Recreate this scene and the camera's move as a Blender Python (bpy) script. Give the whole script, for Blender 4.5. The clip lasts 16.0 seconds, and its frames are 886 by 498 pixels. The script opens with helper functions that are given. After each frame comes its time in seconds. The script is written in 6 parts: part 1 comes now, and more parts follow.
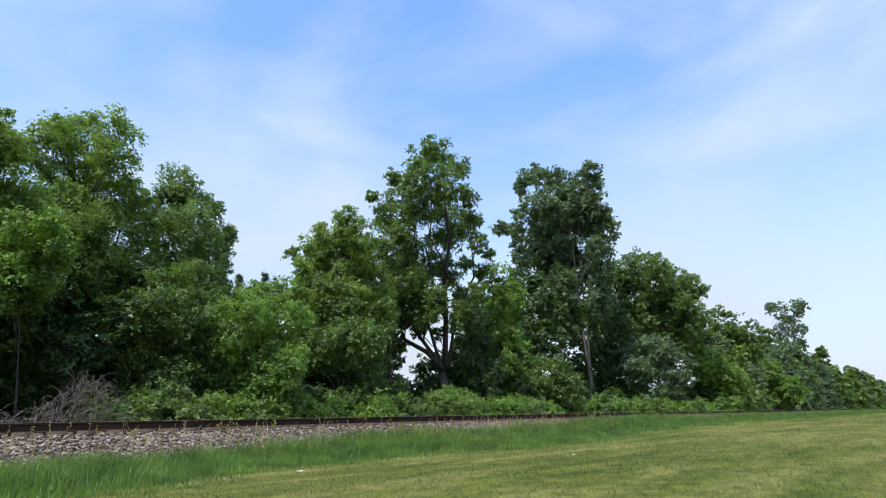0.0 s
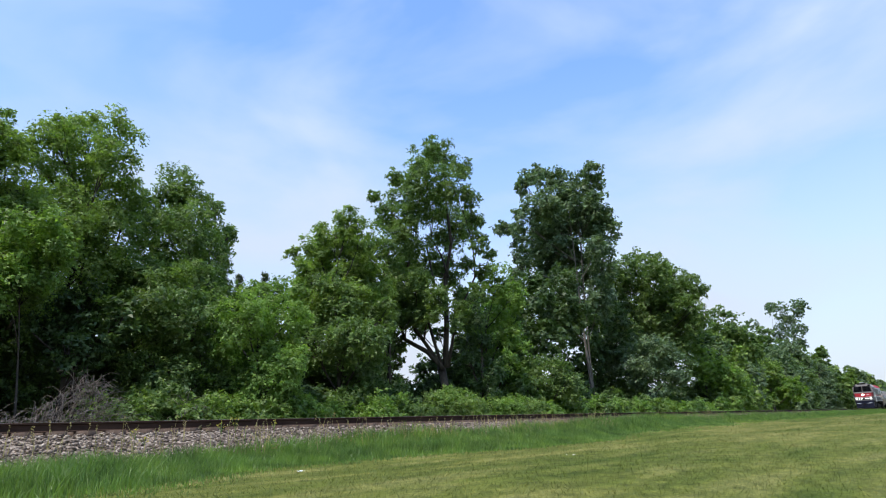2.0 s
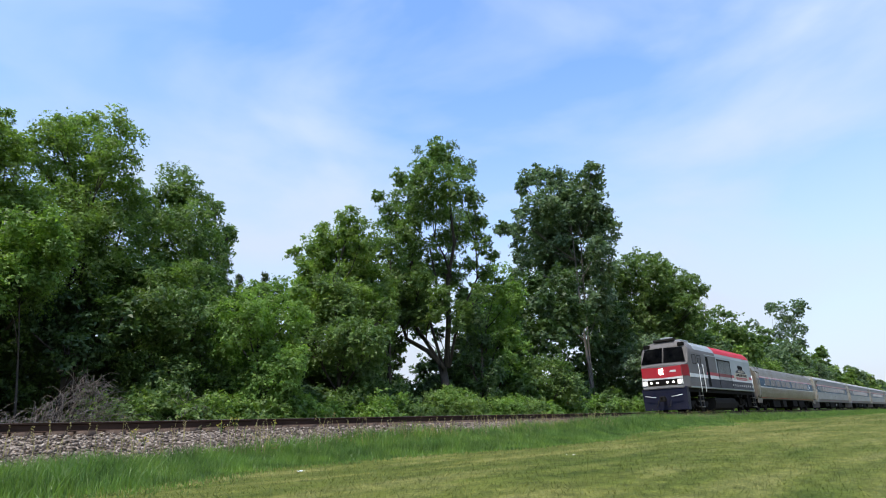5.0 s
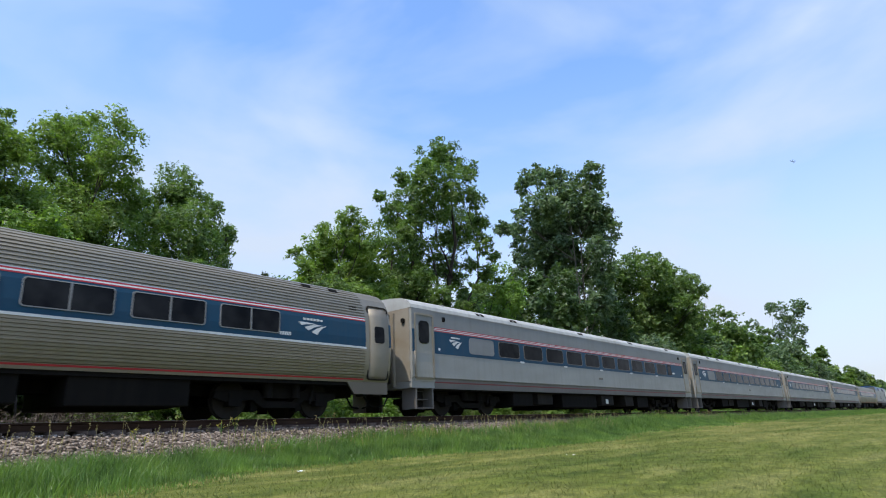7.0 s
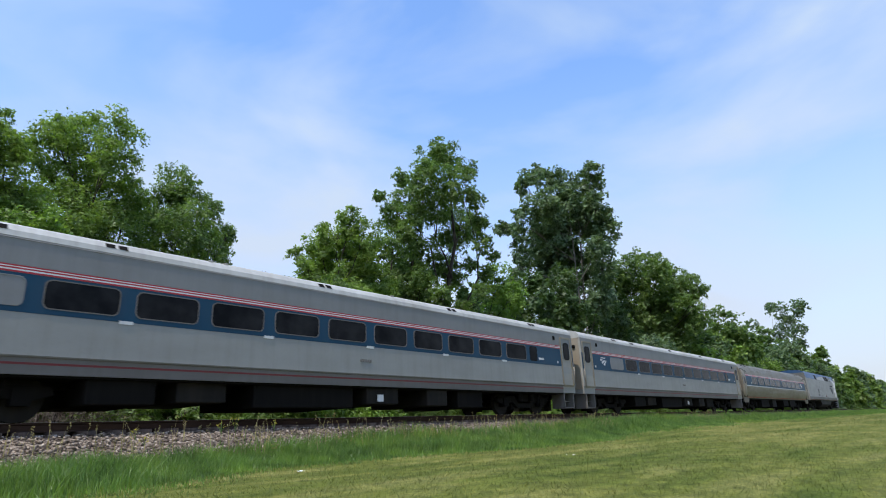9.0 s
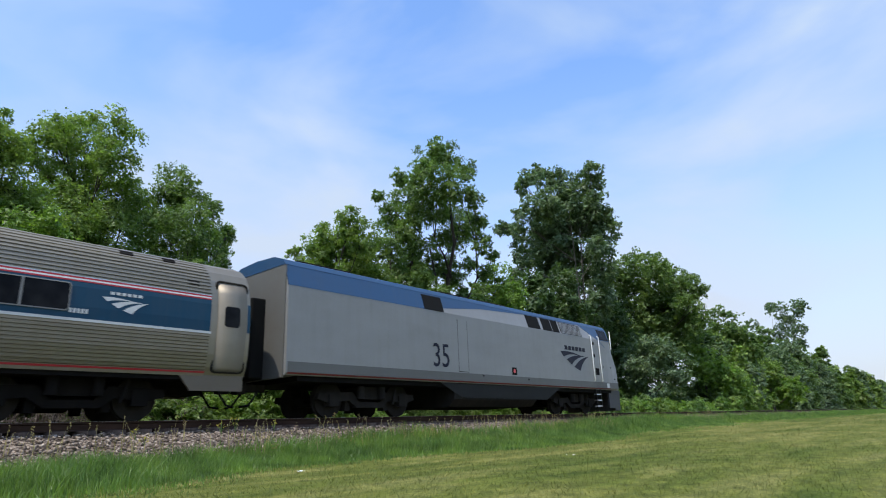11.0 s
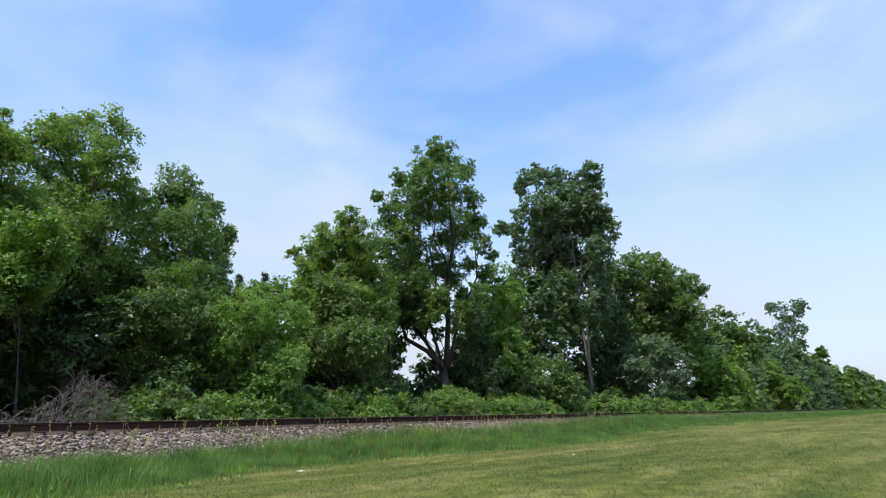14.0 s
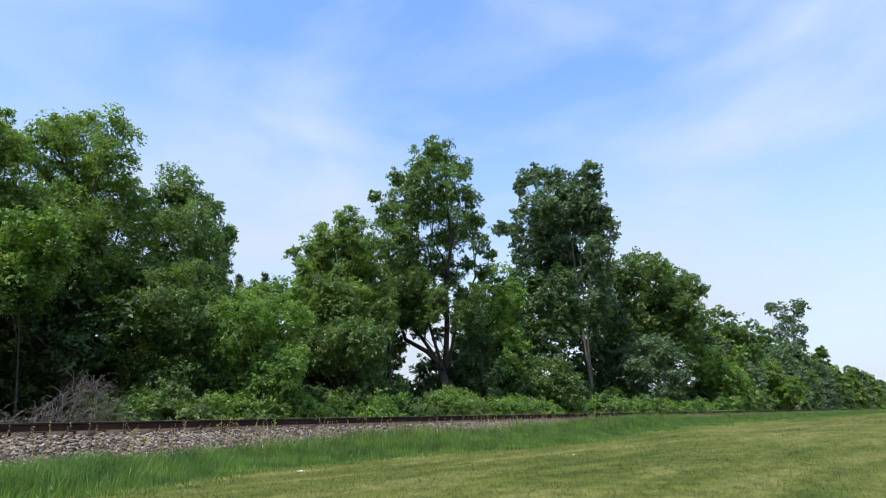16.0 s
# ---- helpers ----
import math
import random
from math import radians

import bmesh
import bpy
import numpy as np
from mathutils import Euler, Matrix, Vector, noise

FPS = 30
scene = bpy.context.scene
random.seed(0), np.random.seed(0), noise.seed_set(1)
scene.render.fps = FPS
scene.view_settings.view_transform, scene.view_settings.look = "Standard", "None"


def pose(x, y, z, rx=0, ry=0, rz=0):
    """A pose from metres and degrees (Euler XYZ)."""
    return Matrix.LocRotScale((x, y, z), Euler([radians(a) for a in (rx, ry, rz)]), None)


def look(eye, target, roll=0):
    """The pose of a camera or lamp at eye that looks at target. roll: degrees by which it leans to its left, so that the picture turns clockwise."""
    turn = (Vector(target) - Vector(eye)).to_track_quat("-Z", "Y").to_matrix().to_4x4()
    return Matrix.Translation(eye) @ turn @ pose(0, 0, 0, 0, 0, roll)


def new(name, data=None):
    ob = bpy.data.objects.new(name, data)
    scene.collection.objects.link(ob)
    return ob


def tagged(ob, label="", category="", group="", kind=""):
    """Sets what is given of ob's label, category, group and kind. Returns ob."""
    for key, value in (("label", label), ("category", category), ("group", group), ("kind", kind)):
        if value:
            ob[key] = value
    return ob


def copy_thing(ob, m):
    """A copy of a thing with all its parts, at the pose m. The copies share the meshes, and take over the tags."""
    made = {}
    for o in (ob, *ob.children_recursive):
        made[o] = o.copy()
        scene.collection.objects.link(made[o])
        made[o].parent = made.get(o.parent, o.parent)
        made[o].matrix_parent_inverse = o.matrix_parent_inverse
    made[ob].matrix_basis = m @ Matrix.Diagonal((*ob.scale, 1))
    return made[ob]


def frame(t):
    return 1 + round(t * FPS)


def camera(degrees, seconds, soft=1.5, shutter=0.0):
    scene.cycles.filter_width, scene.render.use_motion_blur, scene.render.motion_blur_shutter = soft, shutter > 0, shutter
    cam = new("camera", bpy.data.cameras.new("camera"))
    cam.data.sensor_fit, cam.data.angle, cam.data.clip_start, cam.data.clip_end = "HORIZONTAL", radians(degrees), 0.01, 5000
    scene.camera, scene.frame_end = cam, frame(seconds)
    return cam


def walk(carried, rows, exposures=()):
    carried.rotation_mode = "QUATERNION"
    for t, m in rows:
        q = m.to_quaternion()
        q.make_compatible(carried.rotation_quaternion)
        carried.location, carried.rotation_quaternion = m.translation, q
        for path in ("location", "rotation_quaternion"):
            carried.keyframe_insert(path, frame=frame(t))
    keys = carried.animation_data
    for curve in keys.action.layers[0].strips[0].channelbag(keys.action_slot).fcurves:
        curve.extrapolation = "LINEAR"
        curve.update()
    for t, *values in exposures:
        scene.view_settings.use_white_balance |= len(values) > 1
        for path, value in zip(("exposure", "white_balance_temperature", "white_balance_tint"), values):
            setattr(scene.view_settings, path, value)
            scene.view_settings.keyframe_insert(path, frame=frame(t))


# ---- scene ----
RAIL_Y = 14.575          # centre line of the track, parallel to the x axis; z = 0 is the rail head
EYE = (0.0, 0.0, -0.456)

cam = camera(73.9, 16.0, soft=1.0, shutter=0.04)
CAM_POSE = look(EYE, (EYE[0] + 73.2, EYE[1] + 61.5, EYE[2] + 29.3), -2.485)
walk(cam, [(0.0, CAM_POSE), (16.0, CAM_POSE)], exposures=[(0.0, 0.07), (6.5, 0.07), (7.6, -0.02), (13.0, -0.01), (14.5, 0.04), (16.0, 0.04)])

# ---- sky and sun ----
SUN_ELEVATION, SUN_AZIMUTH = radians(62), radians(-98)      # azimuth from +y towards +x


def make_sky():
    world = bpy.data.worlds.new("summer_sky")
    scene.world = world
    world.use_nodes = True
    nt = world.node_tree
    nt.nodes.clear()
    out = nt.nodes.new("ShaderNodeOutputWorld")
    bg = nt.nodes.new("ShaderNodeBackground")
    sky = nt.nodes.new("ShaderNodeTexSky")
    sky.sky_type = "NISHITA"
    sky.sun_disc = False
    sky.sun_elevation, sky.sun_rotation = SUN_ELEVATION, SUN_AZIMUTH
    sky.air_density, sky.dust_density, sky.ozone_density = 1.0, 1.2, 2.0
    gain = nt.nodes.new("ShaderNodeMix")
    gain.data_type, gain.blend_type = "RGBA", "MULTIPLY"
    gain.inputs["Factor"].default_value = 1.0
    gain.inputs["B"].default_value = (*SKY_TINT, 1)
    nt.links.new(sky.outputs["Color"], gain.inputs["A"])
    # thin high cloud, drawn out along one direction, over the whole dome
    tc = nt.nodes.new("ShaderNodeTexCoord")
    mp = nt.nodes.new("ShaderNodeMapping")
    mp.inputs["Rotation"].default_value = (0.25, -0.35, 0.5)
    mp.inputs["Scale"].default_value = (1.1, 1.7, 3.4)
    nz = nt.nodes.new("ShaderNodeTexNoise")
    nz.inputs["Scale"].default_value, nz.inputs["Detail"].default_value = 1.25, 6.0
    nz.inputs["Roughness"].default_value, nz.inputs["Distortion"].default_value = 0.48, 0.5
    rp = nt.nodes.new("ShaderNodeValToRGB")
    rp.color_ramp.elements[0].position, rp.color_ramp.elements[1].position = 0.42, 0.64
    rp.color_ramp.elements[0].color = (0.05, 0.05, 0.05, 1)
    rp.color_ramp.elements[1].color = (0.85, 0.85, 0.85, 1)
    mix = nt.nodes.new("ShaderNodeMix")
    mix.data_type = "RGBA"
    mix.inputs["B"].default_value = (*CLOUD, 1)
    nt.links.new(tc.outputs["Generated"], mp.inputs["Vector"])
    nt.links.new(mp.outputs["Vector"], nz.inputs["Vector"])
    nt.links.new(nz.outputs["Fac"], rp.inputs["Fac"])
    nt.links.new(rp.outputs["Color"], mix.inputs["Factor"])
    nt.links.new(gain.outputs["Result"], mix.inputs["A"])
    # pale haze that thickens towards the horizon
    sep = nt.nodes.new("ShaderNodeSeparateXYZ")
    nt.links.new(tc.outputs["Generated"], sep.inputs["Vector"])
    hz = nt.nodes.new("ShaderNodeMapRange")
    hz.interpolation_type = "SMOOTHSTEP"
    hz.inputs["From Min"].default_value, hz.inputs["From Max"].default_value = 0.60, -0.06
    hz.inputs["To Min"].default_value, hz.inputs["To Max"].default_value = 0.0, 0.95
    nt.links.new(sep.outputs["Z"], hz.inputs["Value"])
    haze = nt.nodes.new("ShaderNodeMix")
    haze.data_type = "RGBA"
    haze.inputs["B"].default_value = (*HAZE, 1)
    nt.links.new(hz.outputs["Result"], haze.inputs["Factor"])
    nt.links.new(mix.outputs["Result"], haze.inputs["A"])
    nt.links.new(haze.outputs["Result"], bg.inputs["Color"])
    bg.inputs["Strength"].default_value = SKY_STRENGTH
    nt.links.new(bg.outputs["Background"], out.inputs["Surface"])


SKY_STRENGTH, SKY_TINT, CLOUD, HAZE = 0.15, (1.5, 1.9, 2.35), (4.4, 5.3, 6.5), (4.7, 4.98, 5.6)
make_sky()
sun = new("sun", bpy.data.lights.new("sun", "SUN"))
sun.data.energy, sun.data.angle, sun.data.color = 4.3, radians(0.6), (1.0, 0.94, 0.83)
to_sun = Vector((math.sin(SUN_AZIMUTH) * math.cos(SUN_ELEVATION), math.cos(SUN_AZIMUTH) * math.cos(SUN_ELEVATION), math.sin(SUN_ELEVATION)))
sun.matrix_world = look(to_sun * 60, (0, 0, 0))

# ---- materials ----


def shader(name):
    m = bpy.data.materials.new(name)
    m.use_nodes = True
    nt = m.node_tree
    return m, nt, nt.nodes["Principled BSDF"]


def noise_node(nt, scale, detail=4.0, stretch=(1, 1, 1), coords="Object", rough=0.55):
    tc = nt.nodes.new("ShaderNodeTexCoord")
    mp = nt.nodes.new("ShaderNodeMapping")
    mp.inputs["Scale"].default_value = stretch
    nz = nt.nodes.new("ShaderNodeTexNoise")
    nz.inputs["Scale"].default_value, nz.inputs["Detail"].default_value, nz.inputs["Roughness"].default_value = scale, detail, rough
    nt.links.new(tc.outputs[coords], mp.inputs["Vector"])
    nt.links.new(mp.outputs["Vector"], nz.inputs["Vector"])
    return nz.outputs["Fac"]


def ramp(nt, fac, stops):
    rp = nt.nodes.new("ShaderNodeValToRGB")
    el = rp.color_ramp.elements
    while len(el) < len(stops):
        el.new(0.5)
    for e, (pos, col) in zip(el, stops):
        e.position, e.color = pos, (*col, 1)
    nt.links.new(fac, rp.inputs["Fac"])
    return rp.outputs["Color"]


def blend(nt, a, b, fac, mode="MIX"):
    mx = nt.nodes.new("ShaderNodeMix")
    mx.data_type, mx.blend_type = "RGBA", mode
    for socket, value in (("A", a), ("B", b), ("Factor", fac)):
        if isinstance(value, (tuple, float, int)):
            mx.inputs[socket].default_value = (*value, 1) if isinstance(value, tuple) else value
        else:
            nt.links.new(value, mx.inputs[socket])
    return mx.outputs["Result"]


def bump(nt, bsdf, height, strength=0.3, distance=0.01):
    b = nt.nodes.new("ShaderNodeBump")
    b.inputs["Strength"].default_value, b.inputs["Distance"].default_value = strength, distance
    nt.links.new(height, b.inputs["Height"])
    nt.links.new(b.outputs["Normal"], bsdf.inputs["Normal"])


def paint(name, colour, rough=0.4, metal=0.0, dirt=0.12, grime=(0.10, 0.085, 0.065), fine=14.0, spec=0.5):
    """Coach paint or metal: slow soiling, streaks that run down, fine grain."""
    m, nt, b = shader(name)
    big = noise_node(nt, 0.9, 5, (0.6, 1, 1.6))
    streak = noise_node(nt, 2.2, 5, (2.6, 1, 0.25))
    grain = noise_node(nt, fine, 3)
    f1 = ramp(nt, big, [(0.35, (0, 0, 0)), (0.85, (dirt * 2.2,) * 3)])
    f2 = ramp(nt, streak, [(0.45, (0, 0, 0)), (0.85, (dirt * 2.0,) * 3)])
    c = blend(nt, colour, grime, f1)
    c = blend(nt, c, grime, f2)
    c = blend(nt, c, blend(nt, c, (0.5, 0.5, 0.5), 1.0, "MULTIPLY"), ramp(nt, grain, [(0.5, (0, 0, 0)), (0.9, (0.12,) * 3)]))
    nt.links.new(c, b.inputs["Base Color"])
    b.inputs["Metallic"].default_value = metal
    b.inputs["Specular IOR Level"].default_value = spec
    nt.links.new(ramp(nt, big, [(0.2, (rough,) * 3), (0.9, (min(1, rough + 0.25),) * 3)]), b.inputs["Roughness"])
    bump(nt, b, big, 0.06, 0.02)
    return m


def leaf_material(name, light, dark, trans=0.45):
    m, nt, b = shader(name)
    geo = nt.nodes.new("ShaderNodeNewGeometry")
    big = noise_node(nt, 0.55, 3)
    mid = tuple((x + y) / 2 for x, y in zip(light, dark))
    c = ramp(nt, geo.outputs["Random Per Island"], [(0.0, tuple(0.5 * x + 0.5 * y for x, y in zip(mid, dark))), (0.6, mid), (1.0, tuple(0.4 * x + 0.6 * y for x, y in zip(mid, light)))])
    c = blend(nt, c, blend(nt, c, (1.2, 1.1, 0.8), 1.0, "MULTIPLY"), ramp(nt, big, [(0.4, (0, 0, 0)), (0.7, (1, 1, 1))]))
    spray = noise_node(nt, 1.7, 3)
    c = blend(nt, c, ramp(nt, spray, [(0.34, (0.62, 0.66, 0.66)), (0.66, (1.4, 1.36, 1.25))]), 1.0, "MULTIPLY")
    nt.links.new(c, b.inputs["Base Color"])
    b.inputs["Roughness"].default_value = 0.48
    b.inputs["Specular IOR Level"].default_value = 0.38
    tl = nt.nodes.new("ShaderNodeBsdfTranslucent")
    nt.links.new(blend(nt, c, (1.25, 1.45, 0.65), 1.0, "MULTIPLY"), tl.inputs["Color"])
    mx = nt.nodes.new("ShaderNodeMixShader")
    mx.inputs["Fac"].default_value = trans
    nt.links.new(b.outputs["BSDF"], mx.inputs[1])
    nt.links.new(tl.outputs["BSDF"], mx.inputs[2])
    nt.links.new(mx.outputs["Shader"], nt.nodes["Material Output"].inputs["Surface"])
    return m


LEAF_MID = leaf_material("leaf_mid_green", (0.165, 0.246, 0.081), (0.059, 0.110, 0.042))
LEAF_ASH = leaf_material("leaf_ash_green", (0.226, 0.320, 0.095), (0.086, 0.149, 0.047), 0.48)
# fresh green, raised further so that some sunlight sits in the colour
LEAF_BRIGHT = leaf_material("leaf_fresh_green", (0.220, 0.333, 0.088), (0.097, 0.178, 0.050), 0.5)
# darker copy of the leaf green; puts the wood's inner shade into colour
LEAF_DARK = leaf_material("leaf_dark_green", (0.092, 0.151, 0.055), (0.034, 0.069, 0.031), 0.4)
# silver-green of the cottonwoods; also carries painted haze on the distant row
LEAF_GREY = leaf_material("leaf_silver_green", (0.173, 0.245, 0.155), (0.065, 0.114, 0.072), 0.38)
NEEDLE = leaf_material("needle_green", (0.085, 0.115, 0.06), (0.035, 0.055, 0.03), 0.2)
GRASS_TALL = leaf_material("tall_grass_green", (0.165, 0.255, 0.075), (0.068, 0.135, 0.036), 0.45)
GRASS_DRY = leaf_material("dry_seed_head", (0.36, 0.31, 0.17), (0.20, 0.17, 0.09), 0.3)
FLOWER = leaf_material("yellow_flower", (0.60, 0.52, 0.08), (0.42, 0.36, 0.05), 0.2)


def bark_material(name, light, dark):
    m, nt, b = shader(name)
    n = noise_node(nt, 6, 6, (1, 1, 0.18))
    nt.links.new(ramp(nt, n, [(0.3, dark), (0.7, light)]), b.inputs["Base Color"])
    b.inputs["Roughness"].default_value = 0.9
    bump(nt, b, n, 0.7, 0.03)
    return m


BARK = bark_material("bark_brown", (0.075, 0.06, 0.045), (0.022, 0.017, 0.013))
BARK_PALE = bark_material("bark_pale_grey", (0.15, 0.135, 0.112), (0.055, 0.047, 0.038))
DEADWOOD = bark_material("dead_branch_grey", (0.27, 0.235, 0.205), (0.10, 0.083, 0.07))


def lawn_colour(nt):
    """Mown grass: broad passes of the mower, dry clippings in streaks, small tufts."""
    big = noise_node(nt, 0.22, 4, (0.5, 1.5, 1))
    streak = noise_node(nt, 0.8, 5, (0.35, 1.6, 1))
    tuft = noise_node(nt, 4.5, 4, (0.8, 1, 1))
    c = ramp(nt, big, [(0.36, (0.075, 0.105, 0.020)), (0.5, (0.125, 0.145, 0.034)), (0.64, (0.215, 0.205, 0.075))])
    c = blend(nt, c, ramp(nt, streak, [(0.38, (0.065, 0.095, 0.017)), (0.52, (0.13, 0.145, 0.036)), (0.68, (0.27, 0.25, 0.11))]), 0.5)
    return blend(nt, c, ramp(nt, tuft, [(0.3, (0.55, 0.6, 0.5)), (0.7, (1.4, 1.35, 1.25))]), 0.9, "MULTIPLY")


def ground_material():
    m, nt, b = shader("mown_lawn")
    fine = noise_node(nt, 26, 4)
    c = blend(nt, lawn_colour(nt), ramp(nt, fine, [(0.3, (0.4, 0.42, 0.35)), (0.7, (1.25, 1.22, 1.1))]), 0.85, "MULTIPLY")
    nt.links.new(c, b.inputs["Base Color"])
    b.inputs["Roughness"].default_value = 0.95
    b.inputs["Specular IOR Level"].default_value = 0.1
    bump(nt, b, fine, 0.8, 0.03)
    return m


def cut_grass_material():
    m, nt, b = shader("mown_grass_blades")
    geo = nt.nodes.new("ShaderNodeNewGeometry")
    c = blend(nt, lawn_colour(nt), ramp(nt, geo.outputs["Random Per Island"], [(0.0, (0.85, 0.9, 0.75)), (0.7, (1.25, 1.25, 1.15)), (1.0, (1.9, 1.7, 1.6))]), 1.0, "MULTIPLY")
    nt.links.new(c, b.inputs["Base Color"])
    b.inputs["Roughness"].default_value = 0.6
    tl = nt.nodes.new("ShaderNodeBsdfTranslucent")
    nt.links.new(c, tl.inputs["Color"])
    mx = nt.nodes.new("ShaderNodeMixShader")
    mx.inputs["Fac"].default_value = 0.35
    nt.links.new(b.outputs["BSDF"], mx.inputs[1])
    nt.links.new(tl.outputs["BSDF"], mx.inputs[2])
    nt.links.new(mx.outputs["Shader"], nt.nodes["Material Output"].inputs["Surface"])
    return m


def stone_material(name, per_island):
    m, nt, b = shader(name)
    n = noise_node(nt, 22, 4)
    stops = [(0.0, (0.060, 0.044, 0.035)), (0.35, (0.140, 0.106, 0.083)), (0.75, (0.245, 0.196, 0.156)), (1.0, (0.43, 0.365, 0.300))]
    if per_island:
        src = nt.nodes.new("ShaderNodeNewGeometry").outputs["Random Per Island"]
    else:
        vo = nt.nodes.new("ShaderNodeTexVoronoi")
        vo.inputs["Scale"].default_value = 15
        tc = nt.nodes.new("ShaderNodeTexCoord")
        nt.links.new(tc.outputs["Object"], vo.inputs["Vector"])
        sep = nt.nodes.new("ShaderNodeSeparateColor")
        nt.links.new(vo.outputs["Color"], sep.inputs["Color"])
        src = sep.outputs["Red"]
        bump(nt, b, vo.outputs["Distance"], 0.8, 0.04)
    c = ramp(nt, src, stops)
    c = blend(nt, c, ramp(nt, n, [(0.3, (0.72, 0.7, 0.68)), (0.7, (1.1, 1.08, 1.05))]), 0.8, "MULTIPLY")
    nt.links.new(c, b.inputs["Base Color"])
    b.inputs["Roughness"].default_value = 0.9
    return m


def rust_material():
    m, nt, b = shader("rail_steel_rusted")
    n = noise_node(nt, 4, 6, (0.4, 1, 1))
    nt.links.new(ramp(nt, n, [(0.3, (0.022, 0.013, 0.009)), (0.7, (0.058, 0.032, 0.021))]), b.inputs["Base Color"])
    b.inputs["Roughness"].default_value, b.inputs["Specular IOR Level"].default_value = 0.88, 0.15
    bump(nt, b, n, 0.3, 0.004)
    return m


GRASS_CUT = cut_grass_material()
LAWN, BALLAST, STONE, RUST = ground_material(), stone_material("ballast_bed", False), stone_material("ballast_stone", True), rust_material()
TIE_WOOD = bark_material("creosoted_wood", (0.125, 0.080, 0.057), (0.036, 0.025, 0.019))
POLISHED = paint("rail_head_polished", (0.5, 0.49, 0.48), 0.25, 0.9, 0.1)

# ---- building helpers ----


def empty(name, x, y, z, **tags):
    ob = new(name)
    ob.location = (x, y, z)
    return tagged(ob, **tags)


def part(name, bm, material, parent, label=""):
    me = bpy.data.meshes.new(name)
    bm.to_mesh(me)
    bm.free()
    me.materials.append(material)
    ob = new(name, me)
    ob.parent = parent
    return tagged(ob, label=label)


def array_mesh(name, verts, faces, material, parent=None):
    """One mesh from arrays: verts (n, 3), faces (m, 3 or 4)."""
    verts, faces = np.asarray(verts, np.float32), np.asarray(faces, np.int32)
    me = bpy.data.meshes.new(name)
    k = faces.shape[1]
    me.vertices.add(len(verts))
    me.vertices.foreach_set("co", verts.ravel())
    me.loops.add(faces.size)
    me.loops.foreach_set("vertex_index", faces.ravel())
    me.polygons.add(len(faces))
    me.polygons.foreach_set("loop_start", np.arange(0, faces.size, k, dtype=np.int32))
    me.update(calc_edges=True)
    me.materials.append(material)
    ob = new(name, me)
    ob.parent = parent
    return ob


def tube(bm, pts, radii, sides=7):
    """A tapered limb through pts."""
    rings = []
    for i, q in enumerate(pts):
        q = Vector(q)
        d = (Vector(pts[min(i + 1, len(pts) - 1)]) - Vector(pts[max(i - 1, 0)])).normalized()
        a = d.orthogonal().normalized()
        b = d.cross(a)
        rings.append([bm.verts.new(q + radii[i] * (math.cos(u) * a + math.sin(u) * b)) for u in (2 * math.pi * j / sides for j in range(sides))])
    for r0, r1 in zip(rings, rings[1:]):
        best = min(range(sides), key=lambda s: sum((r0[j].co - r1[(j + s) % sides].co).length for j in range(0, sides, 3)))
        for j in range(sides):
            f = bm.faces.new((r0[j], r0[(j + 1) % sides], r1[(j + 1 + best) % sides], r1[(j + best) % sides]))
            f.smooth = True
    bm.faces.new(list(reversed(rings[0])))
    bm.faces.new(rings[-1])


def box(bm, x0, x1, y0, y1, z0, z1, bevel=0.0):
    v = bmesh.ops.create_cube(bm, size=1.0, matrix=Matrix.LocRotScale(((x0 + x1) / 2, (y0 + y1) / 2, (z0 + z1) / 2), None, (abs(x1 - x0), abs(y1 - y0), abs(z1 - z0))))["verts"]
    if bevel:
        edges = list({e for q in v for e in q.link_edges})
        bmesh.ops.bevel(bm, geom=edges, offset=bevel, segments=2, affect="EDGES", profile=0.5)
    return bm


def boxed(*a, **k):
    return box(bmesh.new(), *a, **k)


def prism(bm, profile, x0, x1):
    """A closed (y, z) outline drawn out from x0 to x1."""
    a = [bm.verts.new((x0, y, z)) for y, z in profile]
    b = [bm.verts.new((x1, y, z)) for y, z in profile]
    n = len(profile)
    for i in range(n):
        bm.faces.new((a[i], a[(i + 1) % n], b[(i + 1) % n], b[i]))
    bm.faces.new(list(reversed(a)))
    bm.faces.new(b)
    bmesh.ops.recalc_face_normals(bm, faces=bm.faces)
    return bm


def drum(bm, centre, axis, r, length, seg=20, r2=None):
    rot = Vector((0, 0, 1)).rotation_difference(Vector(axis)).to_matrix().to_4x4()
    bmesh.ops.create_cone(bm, cap_ends=True, segments=seg, radius1=r, radius2=r if r2 is None else r2, depth=length, matrix=Matrix.Translation(centre) @ rot)
    return bm


def value_noise(x, y, scale, seed=0.0):
    return noise.noise(Vector((x * scale + seed, y * scale - seed, seed * 0.7)))


# ---- ground ----


def swell(x):
    """The verge swells up beyond 20 m and stays so to the distance."""
    t = min(1.0, max(0.0, (x - 18.5) / 8.0))
    return t * t * (3 - 2 * t)


